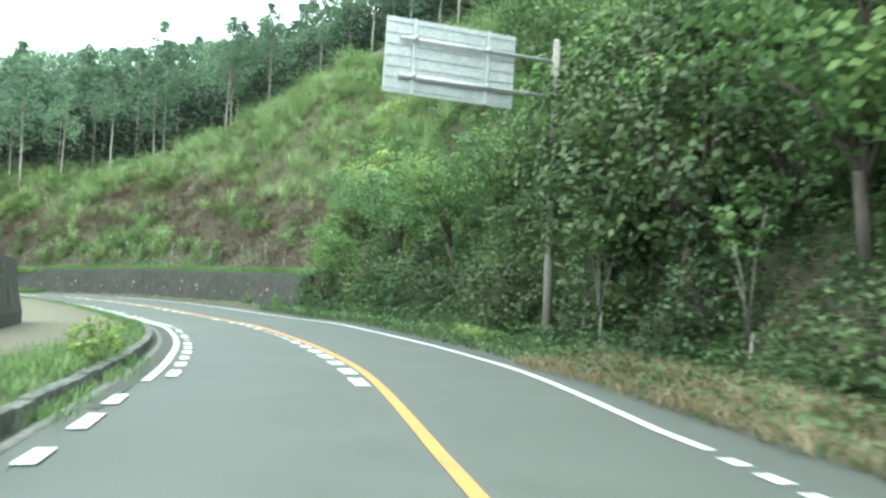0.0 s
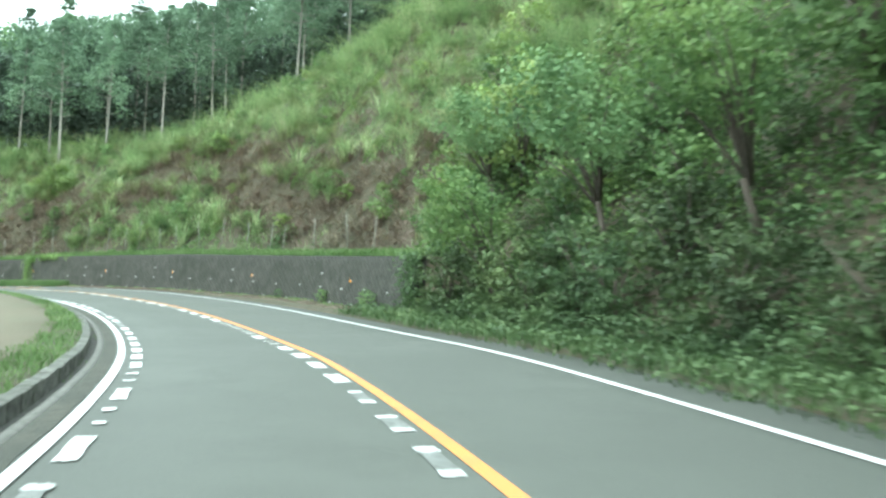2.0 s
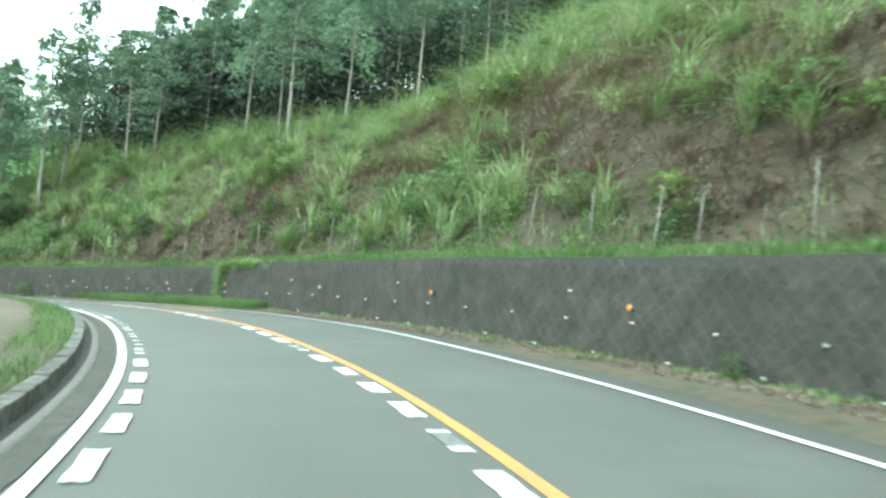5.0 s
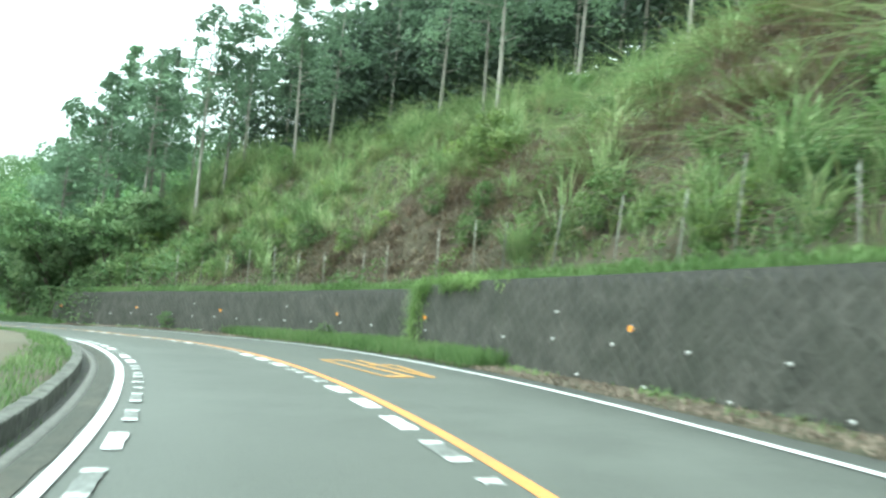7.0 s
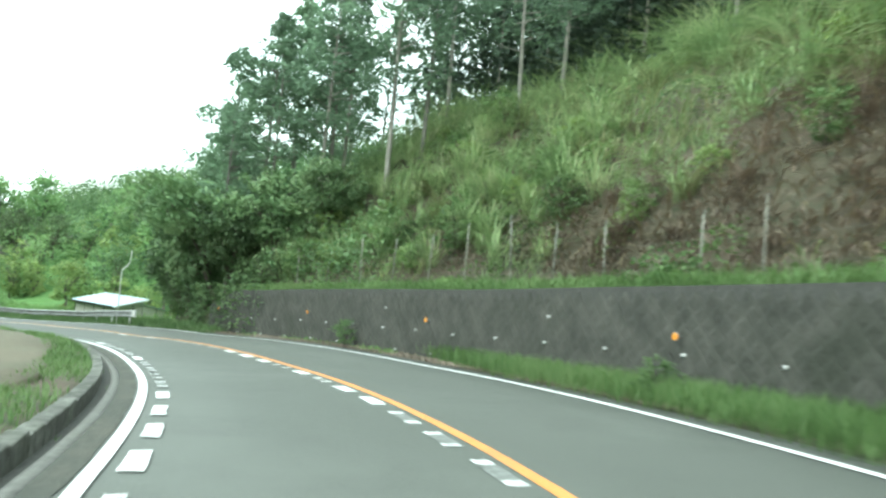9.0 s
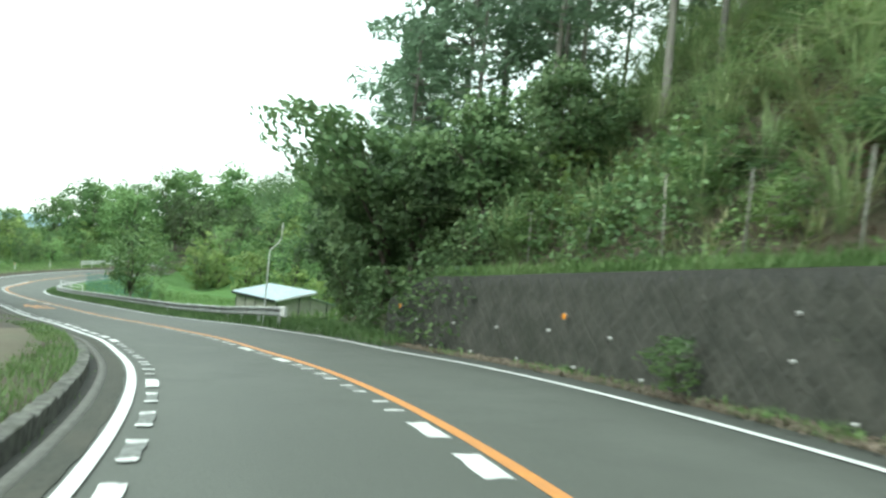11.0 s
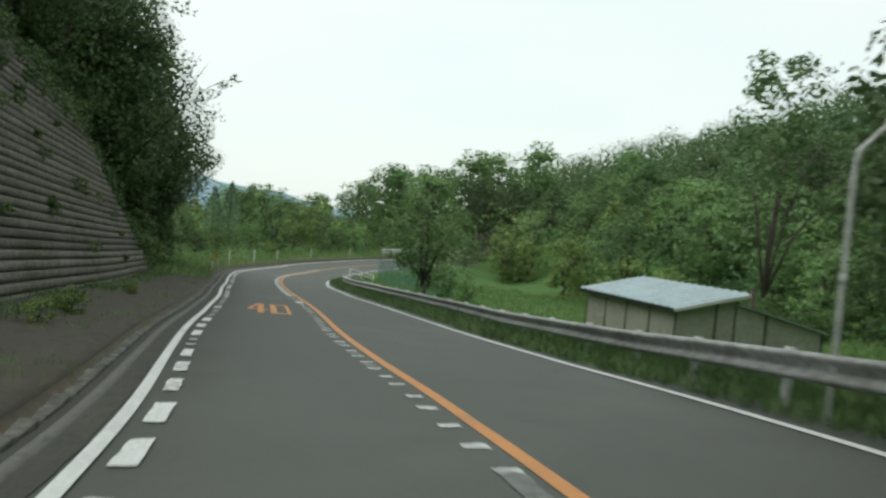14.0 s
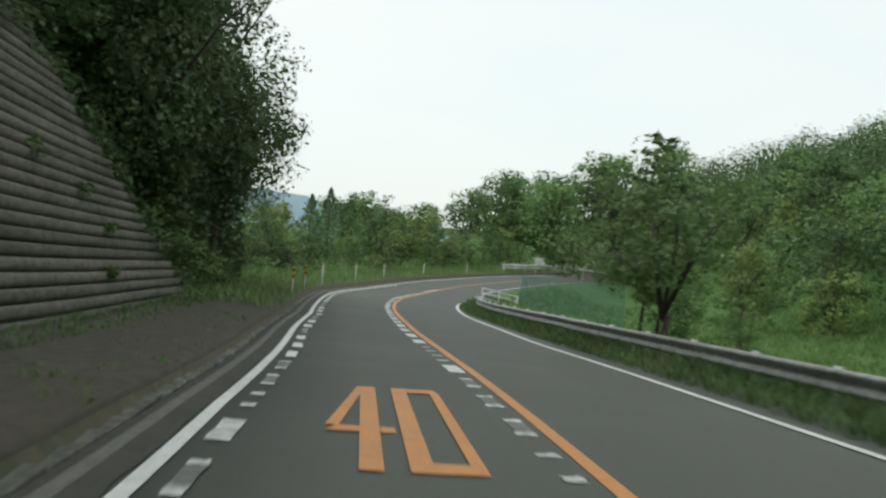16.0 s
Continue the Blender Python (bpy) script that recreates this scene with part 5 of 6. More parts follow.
for x, y, k in ((-222, 84, 1.32), (-216, 91, 1.22), (-229, 92, 1.4), (-226, 101, 1.35), (-213, 78, 1.05), (-236, 86, 1.42), (-234, 106, 1.4), (-222, 112, 1.3), (-207, 70, 0.85), (-240, 97, 1.42), (-196, 60, 0.7), (-205, 56, 0.75), (-190, 66, 0.6),
                (-148, 110, 0.8), (-139, 107, 0.7), (-157, 112, 0.85), (-130, 109, 0.75), (-168, 113, 0.9), (-121, 107, 0.7), (-113, 110, 0.8), (-180, 116, 0.95), (-103, 106, 0.7), (-190, 118, 1.0)):
    FAR_TREE.plant(x, y, k)

# rounded trees in the wood behind the first cedars
grove_r = random.Random(51)
grove = []
while len(grove) < 17:
    x, y = grove_r.uniform(-92, -62), grove_r.uniform(98, 122)
    if all((x - a) ** 2 + (y - b) ** 2 > 20 for a, b in grove):
        grove.append((x, y))
        FAR_TREE.plant(x, y, grove_r.uniform(0.85, 1.05), label="tall rounded tree in the wood on the hill")

# bushes on the outside of the bend
bend_r = random.Random(63)
for s, w in spread_out(bend_r, 46, (150, 246), (-15, -5.6), 2.1):
    p = at(s, w)
    (SHRUB if bend_r.random() < 0.6 else SHRUB_LIGHT if bend_r.random() < 0.5 else SHRUB_DARK).plant(p[0], p[1], bend_r.uniform(0.7, 1.35), label="bush in the thicket outside the bend")

# bushes that close the view beyond the end of the road
for s, w in spread_out(far_r, 22, (222, 262), (3.5, 24), 3.2):
    p = at(s, w)
    (PALE_TREE if far_r.random() < 0.35 else FIELD_TREE).plant(p[0], p[1], far_r.uniform(0.45, 0.8), label="bushy green tree behind the bend")
for s, w in spread_out(far_r, 22, (118, 172), (33, 40), 2.4):
    p = at(s, w)
    SHRUB.plant(p[0], p[1], far_r.uniform(0.7, 1.3), label="wild green bush behind the field")

# weeds rooted in the ribbed wall and hanging over its top
wv = np.random.default_rng(61)
wc, wrad = [], []
for _ in range(46):
    j = wv.uniform(2, 18) ** 1.0
    s = wv.uniform(118, 146.0 - 0.75 * j - 0.016 * j * j)
    wc.append(at(s, float(inner(s)) - 4.42 - 0.13 * j, 0.2 + 0.36 * j))
    wrad.append(wv.uniform(0.1, 0.24))
tagged(new("wall_weeds", polys_mesh("wall_weeds", leaves(wv, clusters(wv, np.array(wc), np.array(wrad), 60, 0.9), 0.13, up=0.4), LEAF_BUSH)), "small weeds rooted in the joints of the ribbed wall", "weeds", kind="stuff")
wc, wrad = [], []
for s in np.arange(114, 147, 0.55):
    top = float(np.interp(s, [127, 131, 135, 139.4, 142, 143.4, 146.4], [6.9, 6.3, 5.9, 5.2, 3.5, 2.2, 0.0]))
    for _ in range(2):
        h = top + wv.uniform(-0.5, 0.5)
        wc.append(at(s + wv.uniform(-0.3, 0.3), float(inner(s)) - 4.6 - 0.36 * max(h, 0) + wv.uniform(-0.2, 0.15), max(h, 0.1) + 0.1))
        wrad.append(wv.uniform(0.3, 0.6))
tagged(new("wall_edge_creeper", polys_mesh("wall_edge_creeper", leaves(wv, clusters(wv, np.array(wc), np.array(wrad), 80, 0.9), 0.17, up=0.4), LEAF_DARK)), "dark creeper along the upper edge of the ribbed wall", "creeper", kind="stuff")

# a bough reaching out over the footpath
bough_tree = BIG_TREE.plant(*at(147.6, -7.0)[:2], 0.9)
inv = bough_tree.matrix_basis.inverted()
bend_pts = [at(146.4, -6.2, 4.6), at(143.7, -3.8, 7.2), at(143.4, -2.4, 8.6), at(143.1, -1.4, 9.0)]
bough_pts = [inv @ Vector(p) for p in bend_pts]
bough = part("bough", tube_mesh("bough", bough_pts, [0.07, 0.045, 0.02, 0.008], DARK_BARK, 6), parent=bough_tree)
bc = np.array([np.array(bend_pts[1]) * (1 - t) + np.array(bend_pts[3]) * t for t in np.linspace(0, 1, 9)])
bv = leaves(wv, clusters(wv, bc, np.linspace(0.5, 0.3, 9), 14, 0.6), 0.19, up=0.4)
bv = np.array([[tuple(inv @ Vector(q)) for q in f] for f in bv])
part("foliage", polys_mesh("foliage", bv, LEAF_DARK), parent=bough)["kind"] = "stuff"

# young tree with long feathered leaves standing up from the field edge
def feather_parts(seed, h):
    rng = np.random.default_rng(seed)
    tubes = [([(0, 0, -0.4), (0.05, 0.02, h * 0.5), (0.0, 0.0, h)], [0.05, 0.035, 0.01])]
    quads = []
    for k in range(26):
        t = 0.55 + 0.45 * k / 25
        a = k * 2.4 + rng.uniform(-0.3, 0.3)
        ln = (1.05 - 0.7 * (t - 0.55) / 0.45) * rng.uniform(0.8, 1.1)
        root = Vector((0, 0, h * t))
        tip = root + Vector((math.cos(a) * ln, math.sin(a) * ln, ln * 0.25))
        tubes.append(([root, root.lerp(tip, 0.5) + Vector((0, 0, 0.08)), tip], [0.012, 0.009, 0.004]))
        mid = np.array([tuple(root.lerp(tip, u)) for u in np.linspace(0.25, 1, 11)])
        quads.append(leaves(rng, np.repeat(mid, 2, 0) + rng.normal(0, 0.04, (22, 3)), 0.2, up=0.3, wide=0.4, droop=0.7))
    return tubes_mesh("trunk", tubes, DARK_BARK, 5), polys_mesh("crown", np.concatenate(quads), LEAF_DARK)


for s, w, k in ((43.6, 10.9, 0.5), (45.0, 12.6, 0.6), (40.2, 11.0, 0.75), (42.4, 12.4, 0.7), (45.5, 15.5, 0.6), (36.0, 10.6, 0.5)):
    p = at(s, w)
    PALE_TREE.plant(p[0], p[1], k, label="small yellowish green tree on the bank")
for s, w, k in ((119.5, -3.2, 0.32), (121.4, -3.1, 0.42), (122.0, -3.4, 0.3), (128.5, -3.2, 0.3)):
    p = at(s, w)
    SHRUB_LIGHT.plant(p[0], p[1], k, label="tuft of leafy weeds beside the kerb")
TALL_TREE.plant(-96.4, 86.7, 0.98)
p = at(117.3, 12.4)
BIG_TREE.plant(p[0], p[1], 0.72, label="tall dense dark tree beside the hut")
p = at(115.6, 9.9)
VINE_TREE.plant(p[0], p[1], 0.95)
FEATHER = Kind("feathered_tree", "tree", "slim young tree with long feathered leaves", "", [feather_parts(71, 5.4)])
p = at(141.6, 7.3)
FEATHER.plant(p[0], p[1], 0.92)
EDGE_TREE = Kind("field_edge_tree", "tree", "small leafy tree with two thin trunks behind the guardrail", "trees at the field edge", [broad_parts(280 + k, 4.6, 1.75, 0.17, 62, LEAF_VALLEY, DARK_BARK, 0.16, 30, 0.7) for k in range(2)])
for s, w, k in ((141.2, 7.7, 0.78), (143.4, 9.2, 0.7), (140.2, 9.4, 0.5)):
    p = at(s, w)
    EDGE_TREE.plant(p[0], p[1], k)

# slim saplings and bright weeds by the sign post
SAPLING = Kind("sapling", "tree", "slim pale sapling at the foot of the bank", "saplings by the sign post", [broad_parts(220 + k, 3.6, 0.8, 0.17, 14, LEAF_BUSH, BARK, 0.6, 20, 0.4) for k in range(2)])
for s, w, k in ((16.4, 7.3, 1.0), (17.6, 7.65, 0.9), (12.0, 7.6, 0.9)):
    p = at(s, w)
    SAPLING.plant(p[0], p[1], k)
for s, w, k in ((19.6, 5.9, 0.36), (20.6, 6.0, 0.42), (21.6, 6.1, 0.4), (22.6, 6.3, 0.32), (20.2, 6.5, 0.34)):
    p = at(s, w)
    SHRUB_LIGHT.plant(p[0], p[1], k, label="low bright green weeds on the verge")


# ---- things by the road ----
ORANGE = surface("orange_reflector", (0.75, 0.26, 0.02), (0.95, 0.38, 0.03), grain=30, patch=4, rough=0.35, bump=0.0)
PIPE_WHITE = surface("white_plastic_pipe", (0.42, 0.42, 0.4), (0.66, 0.66, 0.64), grain=20, patch=4, rough=0.5, bump=0.0)
SIGN_BACK = surface("grey_sign_back", (0.36, 0.38, 0.38), (0.52, 0.54, 0.54), grain=10, patch=1.2, rough=0.45, bump=0.03, metal=0.4)
ROOF_TIN = surface("pale_blue_tin_roof", (0.36, 0.46, 0.50), (0.52, 0.62, 0.66), grain=9, patch=0.9, rough=0.45, bump=0.05, metal=0.2, third=(0.34, 0.40, 0.42))
HUT_WALL = surface("cream_hut_panel", (0.36, 0.355, 0.30), (0.50, 0.49, 0.42), grain=7, patch=0.8, rough=0.75, bump=0.1, third=(0.33, 0.32, 0.26))
DARK_TRIM = surface("dark_painted_trim", (0.03, 0.035, 0.035), (0.06, 0.065, 0.065), grain=12, patch=1.5, rough=0.6, bump=0.05)
RAIL_STEEL = surface("weathered_rail_steel", (0.20, 0.205, 0.20), (0.42, 0.43, 0.42), grain=9, patch=1.2, rough=0.45, bump=0.05, bump_scale=80, metal=0.3, third=(0.12, 0.115, 0.10))
NET_GREEN = surface("green_net", (0.085, 0.22, 0.19), (0.15, 0.33, 0.29), grain=12, patch=1.0, rough=0.8, bump=0.0)
YELLOW_BOARD = surface("yellow_board", (0.60, 0.42, 0.06), (0.75, 0.55, 0.08), grain=14, patch=2, rough=0.5, bump=0.0)
BLACK_MARK = surface("black_mark", (0.02, 0.02, 0.02), (0.04, 0.04, 0.04), grain=14, patch=2, rough=0.5, bump=0.0)


def stand(s, w, up=0.0):
    """A stand at the roadside: x along the road, y to its left, z up, on the ground."""
    p = ground_at(s, w)
    return Matrix.Translation(p + Vector((0, 0, up))) @ Matrix.Rotation(heading(s), 4, "Z")


# road sign on its bracket, seen from behind
def road_sign(m):
    ob = thing("road_sign", "large road sign seen from behind on a bracket over the verge", "road sign", m=m)
    part("post", tube_mesh("post", [(0, 0, -0.4), (0, 0, 3), (0, 0, 7.75)], [0.12, 0.115, 0.09], RUSTY, 14), parent=ob)
    part("post_cap", tube_mesh("post_cap", [(0, 0, 7.74), (0, 0, 7.8)], [0.1, 0.06], STEEL, 14), parent=ob)
    # the panel hangs out over the road, to the left of the post
    head = Matrix.Translation((0, 0, 6.9)) @ Matrix.Rotation(radians(1.2), 4, "X") @ Matrix.Translation((0, 0.0, -7.02))
    for z in (6.42, 7.34):
        part("arm", tube_mesh("arm", [(0.0, 0.12, z), (0.0, 4.1, z)], 0.048, STEEL, 10), parent=ob, m=head)
    panel = part("panel", box_bm((0.03, 3.35, 1.85), Matrix.Translation((0.13, 2.78, 6.93)), 0.012), SIGN_BACK, ob, m=head)
    for k in range(7):
        part("panel_rib", box_bm((0.025, 3.3, 0.035), Matrix.Translation((0.103, 2.78, 6.12 + 0.27 * k))), SIGN_BACK, panel)
    for y in (1.85, 3.75):
        part("upright", box_bm((0.05, 0.09, 1.85), Matrix.Translation((0.066, y, 6.93)), 0.006), STEEL, ob, m=head)
        for z in (6.42, 7.34):
            part("clamp", tube_mesh("clamp", [(0.0, y - 0.05, z + 0.02), (0.0, y + 0.05, z + 0.02)], 0.066, STEEL, 10), parent=ob, m=head)
    return ob


road_sign(stand(18.9, 7.25))

# posts of the old net fence above the walls
fr = random.Random(31)


def fence_post(s, w, h, tilt):
    ob = thing("fence_post", "thin weathered fence post above the retaining wall", "fence post", "posts above the wall",
               m=stand(s, w) @ Matrix.Rotation(tilt[0], 4, "X") @ Matrix.Rotation(tilt[1], 4, "Y"))
    part("pole", tube_mesh("pole", [(0, 0, -0.3), (0, 0, h * 0.5), (0.01, 0, h)], 0.02, POST_PALE, 7), parent=ob)
    part("cap", tube_mesh("cap", [(0, 0, h - 0.01), (0, 0, h + 0.025)], [0.03, 0.021], POST_PALE, 7), parent=ob)
    for z in (0.5, 1.0, 1.5):
        part("wire_clip", tube_mesh("wire_clip", [(0, 0, z - 0.015), (0, 0, z + 0.015)], 0.028, POST_PALE, 6), parent=ob)


for k in range(28):
    s = 47.6 + 2.02 * k + fr.uniform(-0.5, 0.5)
    w = float(foot(s)) + 0.3 + fr.uniform(1.35, 1.75)
    fence_post(s, w, fr.uniform(1.35, 2.1), (fr.uniform(-0.07, 0.07), fr.uniform(-0.11, 0.11)))
fence = thing("fence_wires", "slack rusty wires along the fence posts", "wire fence")
for z in (0.5, 1.0, 1.5):
    wire = []
    for k in range(59):
        s = 43.6 + 1.01 * k
        p = ground_at(s, float(foot(s)) + 1.85)
        wire.append(p + Vector((0, 0, z - (0.03 if k % 2 else 0))))
    part("wire", tube_mesh("wire", wire, 0.003, RUSTY, 4), parent=fence)


# reflectors and drain pipes in the walls
def wall_place(s, v):
    p = at(s, float(foot(s)) + 0.16 * v / 1.9 - 0.05, v)
    return Matrix.Translation(p) @ Matrix.Rotation(heading(s), 4, "Z")


refl_plate = mesh_of("plate", [(0.072 * math.cos(a), y, 0.072 * math.sin(a)) for j, y in ((1, 0.0), (1, 0.045)) for a in [2 * math.pi * k / 12 for k in range(12)]],
                     [tuple(range(12)), tuple(range(23, 11, -1))] + [(k, (k + 1) % 12, 12 + (k + 1) % 12, 12 + k) for k in range(12)], ORANGE)
refl_ring = tube_mesh("rim", [(0.076 * math.cos(2 * math.pi * k / 14), 0.02, 0.076 * math.sin(2 * math.pi * k / 14)) for k in range(15)], 0.008, STEEL, 6)
refl_stem = tube_mesh("bracket", [(0, -0.08, 0), (0, 0.02, 0)], 0.02, STEEL, 6)
for s, d in ((45.5, 0), (53.8, 0), (61.0, 1), (68.1, 0), (76.07, 0), (82.0, 1), (90.6, 1), (98.05, 0), (105.0, 0)):
    ob = thing("wall_reflector", "round orange reflector fixed to the retaining wall", "reflector", "reflectors on the wall", m=wall_place(s, 1.0) @ Matrix.Translation((0, 0.06, 0)) @ Matrix.Scale(0.8, 4))
    part("plate", refl_plate, parent=ob)
    part("rim", refl_ring, parent=ob)
    part("bracket", refl_stem, parent=ob)
pipe_me = tube_mesh("drain_pipe", [(0, -0.12, 0.01), (0, 0.045, -0.01)], 0.028, PIPE_WHITE, 10)
# black disc on the closed pipe end, painted in for its shaded hollow
bore_shade_me = tube_mesh("bore", [(0, 0.04, -0.0095), (0, 0.049, -0.0105)], 0.021, BLACK_MARK, 10)
for a, b in ((42.6, 76.8), (80.0, 105.6)):
    s, j = a, 0
    while s < b:
        for v in ((0.7, 1.25) if j % 4 == 3 else (0.7,)) + ((0.12,) if True else ()):
            q = s + (0.9 if v == 0.12 else 0)
            if q < b and fr.random() < 0.9:
                ob = tagged(part("drain_pipe", pipe_me, m=wall_place(q, v + fr.uniform(-0.03, 0.03))), "short white drain pipe end in the wall", "drain pipe", "drain pipes in the walls")
                part("bore", bore_shade_me, parent=ob)
        s += 1.86
        j += 1


# ---- guardrail ----
def rail_offset(s):
    return np.interp(s, [110.8, 113.6, 118, 130, 144, 154, 160, 168], [5.36, 5.44, 5.8, 6.05, 5.95, 5.75, 5.68, 5.6])


def rail_height(s):
    return np.interp(s, [110.8, 118, 160], [0.57, 0.44, 0.40])


guard = thing("guardrail", "weathered white corrugated guardrail with a square end plate", "guardrail")
wave = [(-0.155, 0.01), (-0.13, 0.07), (-0.085, 0.08), (-0.03, 0.0), (0.03, 0.0), (0.085, 0.08), (0.13, 0.07), (0.155, 0.01)]
seg = np.arange(111.25, 168.5, 4.05)
for a, b in zip(seg[:-1], seg[1:]):
    part("beam", strip_mesh("beam", np.linspace(a, b + 0.12, 6), lambda s: [(rail_offset(s) - d, rail_height(s) + h) for h, d in wave] + [(rail_offset(s) - d + 0.012, rail_height(s) + h) for h, d in wave[::-1]] + [(rail_offset(s) - wave[0][1], rail_height(s) + wave[0][0])], RAIL_STEEL), parent=guard)
for s in np.arange(111.95, 167.0, 2.02):
    p = at(s, float(rail_offset(s)) + 0.13)
    g = ground_at(s, float(rail_offset(s)) + 0.13).z
    m = Matrix.Translation((p[0], p[1], g)) @ Matrix.Rotation(heading(s), 4, "Z")
    top = float(p[2]) - g + float(rail_height(s)) + 0.17
    post = part("post", tube_mesh("post", [(0, 0, -0.3), (0, 0, top)], 0.057, WHITE_STEEL, 10), parent=guard, m=m)
    part("bracket", box_bm((0.08, 0.1, 0.16), Matrix.Translation((0, 0.07, top - 0.17)), 0.008), WHITE_STEEL, post)
em = Matrix.Translation(at(111.2, float(rail_offset(111.2)) - 0.02, 0.57)) @ Matrix.Rotation(heading(111.2), 4, "Z")
end_plate = part("end_plate", box_bm((0.38, 0.12, 0.33), Matrix(), 0.03), WHITE_STEEL, guard, "square pressed end plate", m=em)

# crooked white pole behind the rail
m = stand(113.12, 5.44)
ob = thing("crooked_pole", "slim white pole bent crooked near its top", "pole", m=m)
part("pole", tube_mesh("pole", [(0, 0.02, -0.4), (0.0, 0.02, 1.5), (0.0, 0.03, 2.62), (0.0, 0.0, 2.78), (0.0, -0.28, 3.06), (0.0, -0.35, 3.24), (0.0, -0.36, 3.74)], [0.026, 0.026, 0.024, 0.024, 0.023, 0.021, 0.019], WHITE_STEEL, 10), parent=ob)
part("tip", tube_mesh("tip", [(0.0, -0.36, 3.735), (0.0, -0.36, 3.78)], [0.023, 0.015], WHITE_STEEL, 10), parent=ob)
part("band", tube_mesh("band", [(0.0, 0.02, 1.46), (0.0, 0.02, 1.56)], 0.031, WHITE_STEEL, 10), parent=ob)


def pale_stone(s, w):
    rng = random.Random(9)
    bm = bmesh.new()
    bmesh.ops.create_icosphere(bm, subdivisions=3, radius=0.11)
    for v in bm.verts:
        n = noise.noise(v.co * 6.0)
        v.co = Vector((v.co.x * 1.25, v.co.y * 0.9, v.co.z * 0.62)) * (1 + 0.22 * n)
    me = bpy.data.meshes.new("pale_stone")
    bm.to_mesh(me)
    bm.free()
    me.materials.append(PALE_STONE)
    ob = new("pale_stone", me)
    ob.matrix_basis = stand(s, w, 0.045)
    tagged(ob, "pale stone lying in the verge grass", "stone")


PALE_STONE = surface("pale_stone", (0.42, 0.42, 0.40), (0.62, 0.62, 0.60), grain=9, patch=2.0, rough=0.85, bump=0.4, bump_scale=20)
pale_stone(109.7, 6.0)


# ---- hut in the field ----
def hut():
    c = Vector((-92.78, 80.8))
    a = radians(185.4)          # long side, from the near corner to the far one
    g = on_ground(c.x, c.y).z
    m = Matrix.Translation((c.x, c.y, g)) @ Matrix.Rotation(a, 4, "Z")
    ob = thing("hut", "low cream panelled hut with a pale blue tin roof", "hut", m=m)
    L, W, H = 6.0, 1.95, -2.23 - g       # eaves on the road side
    top = H + 0.48
    # x runs along the road side; y = +W/2 faces the road
    def quad_panel(name, pts, mat, parent, thick, axis):
        bm = bmesh.new()
        lo = [bm.verts.new(p) for p in pts]
        hi = [bm.verts.new(Vector(p) + Vector(axis) * thick) for p in pts]
        n = len(pts)
        bm.faces.new(lo)
        bm.faces.new(hi[::-1])
        for i in range(n):
            bm.faces.new((lo[i], lo[(i + 1) % n], hi[(i + 1) % n], hi[i]))
        bmesh.ops.recalc_face_normals(bm, faces=bm.faces)
        return part(name, bm, mat, parent)
    n = 4
    for k in range(n):
        x0, x1 = -L / 2 + L * k / n, -L / 2 + L * (k + 1) / n
        quad_panel("wall_panel", [(x0, W / 2, -0.3), (x1, W / 2, -0.3), (x1, W / 2, H), (x0, W / 2, H)], HUT_WALL, ob, 0.05, (0, -1, 0))
        quad_panel("wall_panel", [(x0, -W / 2, -0.3), (x1, -W / 2, -0.3), (x1, -W / 2, top), (x0, -W / 2, top)], HUT_WALL, ob, 0.05, (0, 1, 0))
    for x, d in ((-L / 2, 1), (L / 2, -1)):
        for k in range(3):
            y0, y1 = W / 2 - W * k / 3, W / 2 - W * (k + 1) / 3
            h0, h1 = H + (top - H) * k / 3, H + (top - H) * (k + 1) / 3
            quad_panel("wall_panel", [(x, y0, -0.3), (x, y1, -0.3), (x, y1, h1), (x, y0, h0)], HUT_WALL, ob, 0.05, (d, 0, 0))
    for k in range(n + 1):
        x = -L / 2 + L * k / n
        part("frame_strip", box_bm((0.05, 0.03, H + 0.3), Matrix.Translation((x, W / 2 + 0.012, H / 2 - 0.15)), 0.005), DARK_TRIM, ob)
    for x in (-L / 2, L / 2):
        for k in (2,):
            y = W / 2 - W * k / 3
            h = H + (top - H) * k / 3
            part("frame_strip", box_bm((0.03, 0.06, h + 0.3), Matrix.Translation((x + (0.012 if x > 0 else -0.012), y, h / 2 - 0.15)), 0.005), DARK_TRIM, ob)
    # corrugated roof, low on the road side
    slope = math.atan2(top - H, W)
    rm = Matrix.Translation((0, 0, (H + top) / 2 + 0.07)) @ Matrix.Rotation(-slope, 4, "X")
    verts, faces = [], []
    cols = 60
    for j, y in enumerate((-W / 2 - 0.3, 0, W / 2 + 0.3)):
        for i in range(cols + 1):
            verts.append((-(L / 2 + 0.25) + (L + 0.5) * i / cols, y, 0.034 * (1 if (i // 2) % 2 else -1)))
    up = len(verts)
    verts += [(x, y, z - 0.012) for x, y, z in verts]
    for b in (0, up):
        faces += [(b + j * (cols + 1) + i, b + j * (cols + 1) + i + 1, b + (j + 1) * (cols + 1) + i + 1, b + (j + 1) * (cols + 1) + i) for j in range(2) for i in range(cols)]
    rf = part("roof", mesh_of("roof", verts, faces, ROOF_TIN), parent=ob, m=rm)
    for y in (-W / 2 - 0.3, W / 2 + 0.3):
        part("fascia", box_bm((L + 0.5, 0.03, 0.12), Matrix.Translation((0, y * 0.985, -0.075)), 0.005), DARK_TRIM if y > 0 else WHITE_STEEL, rf)
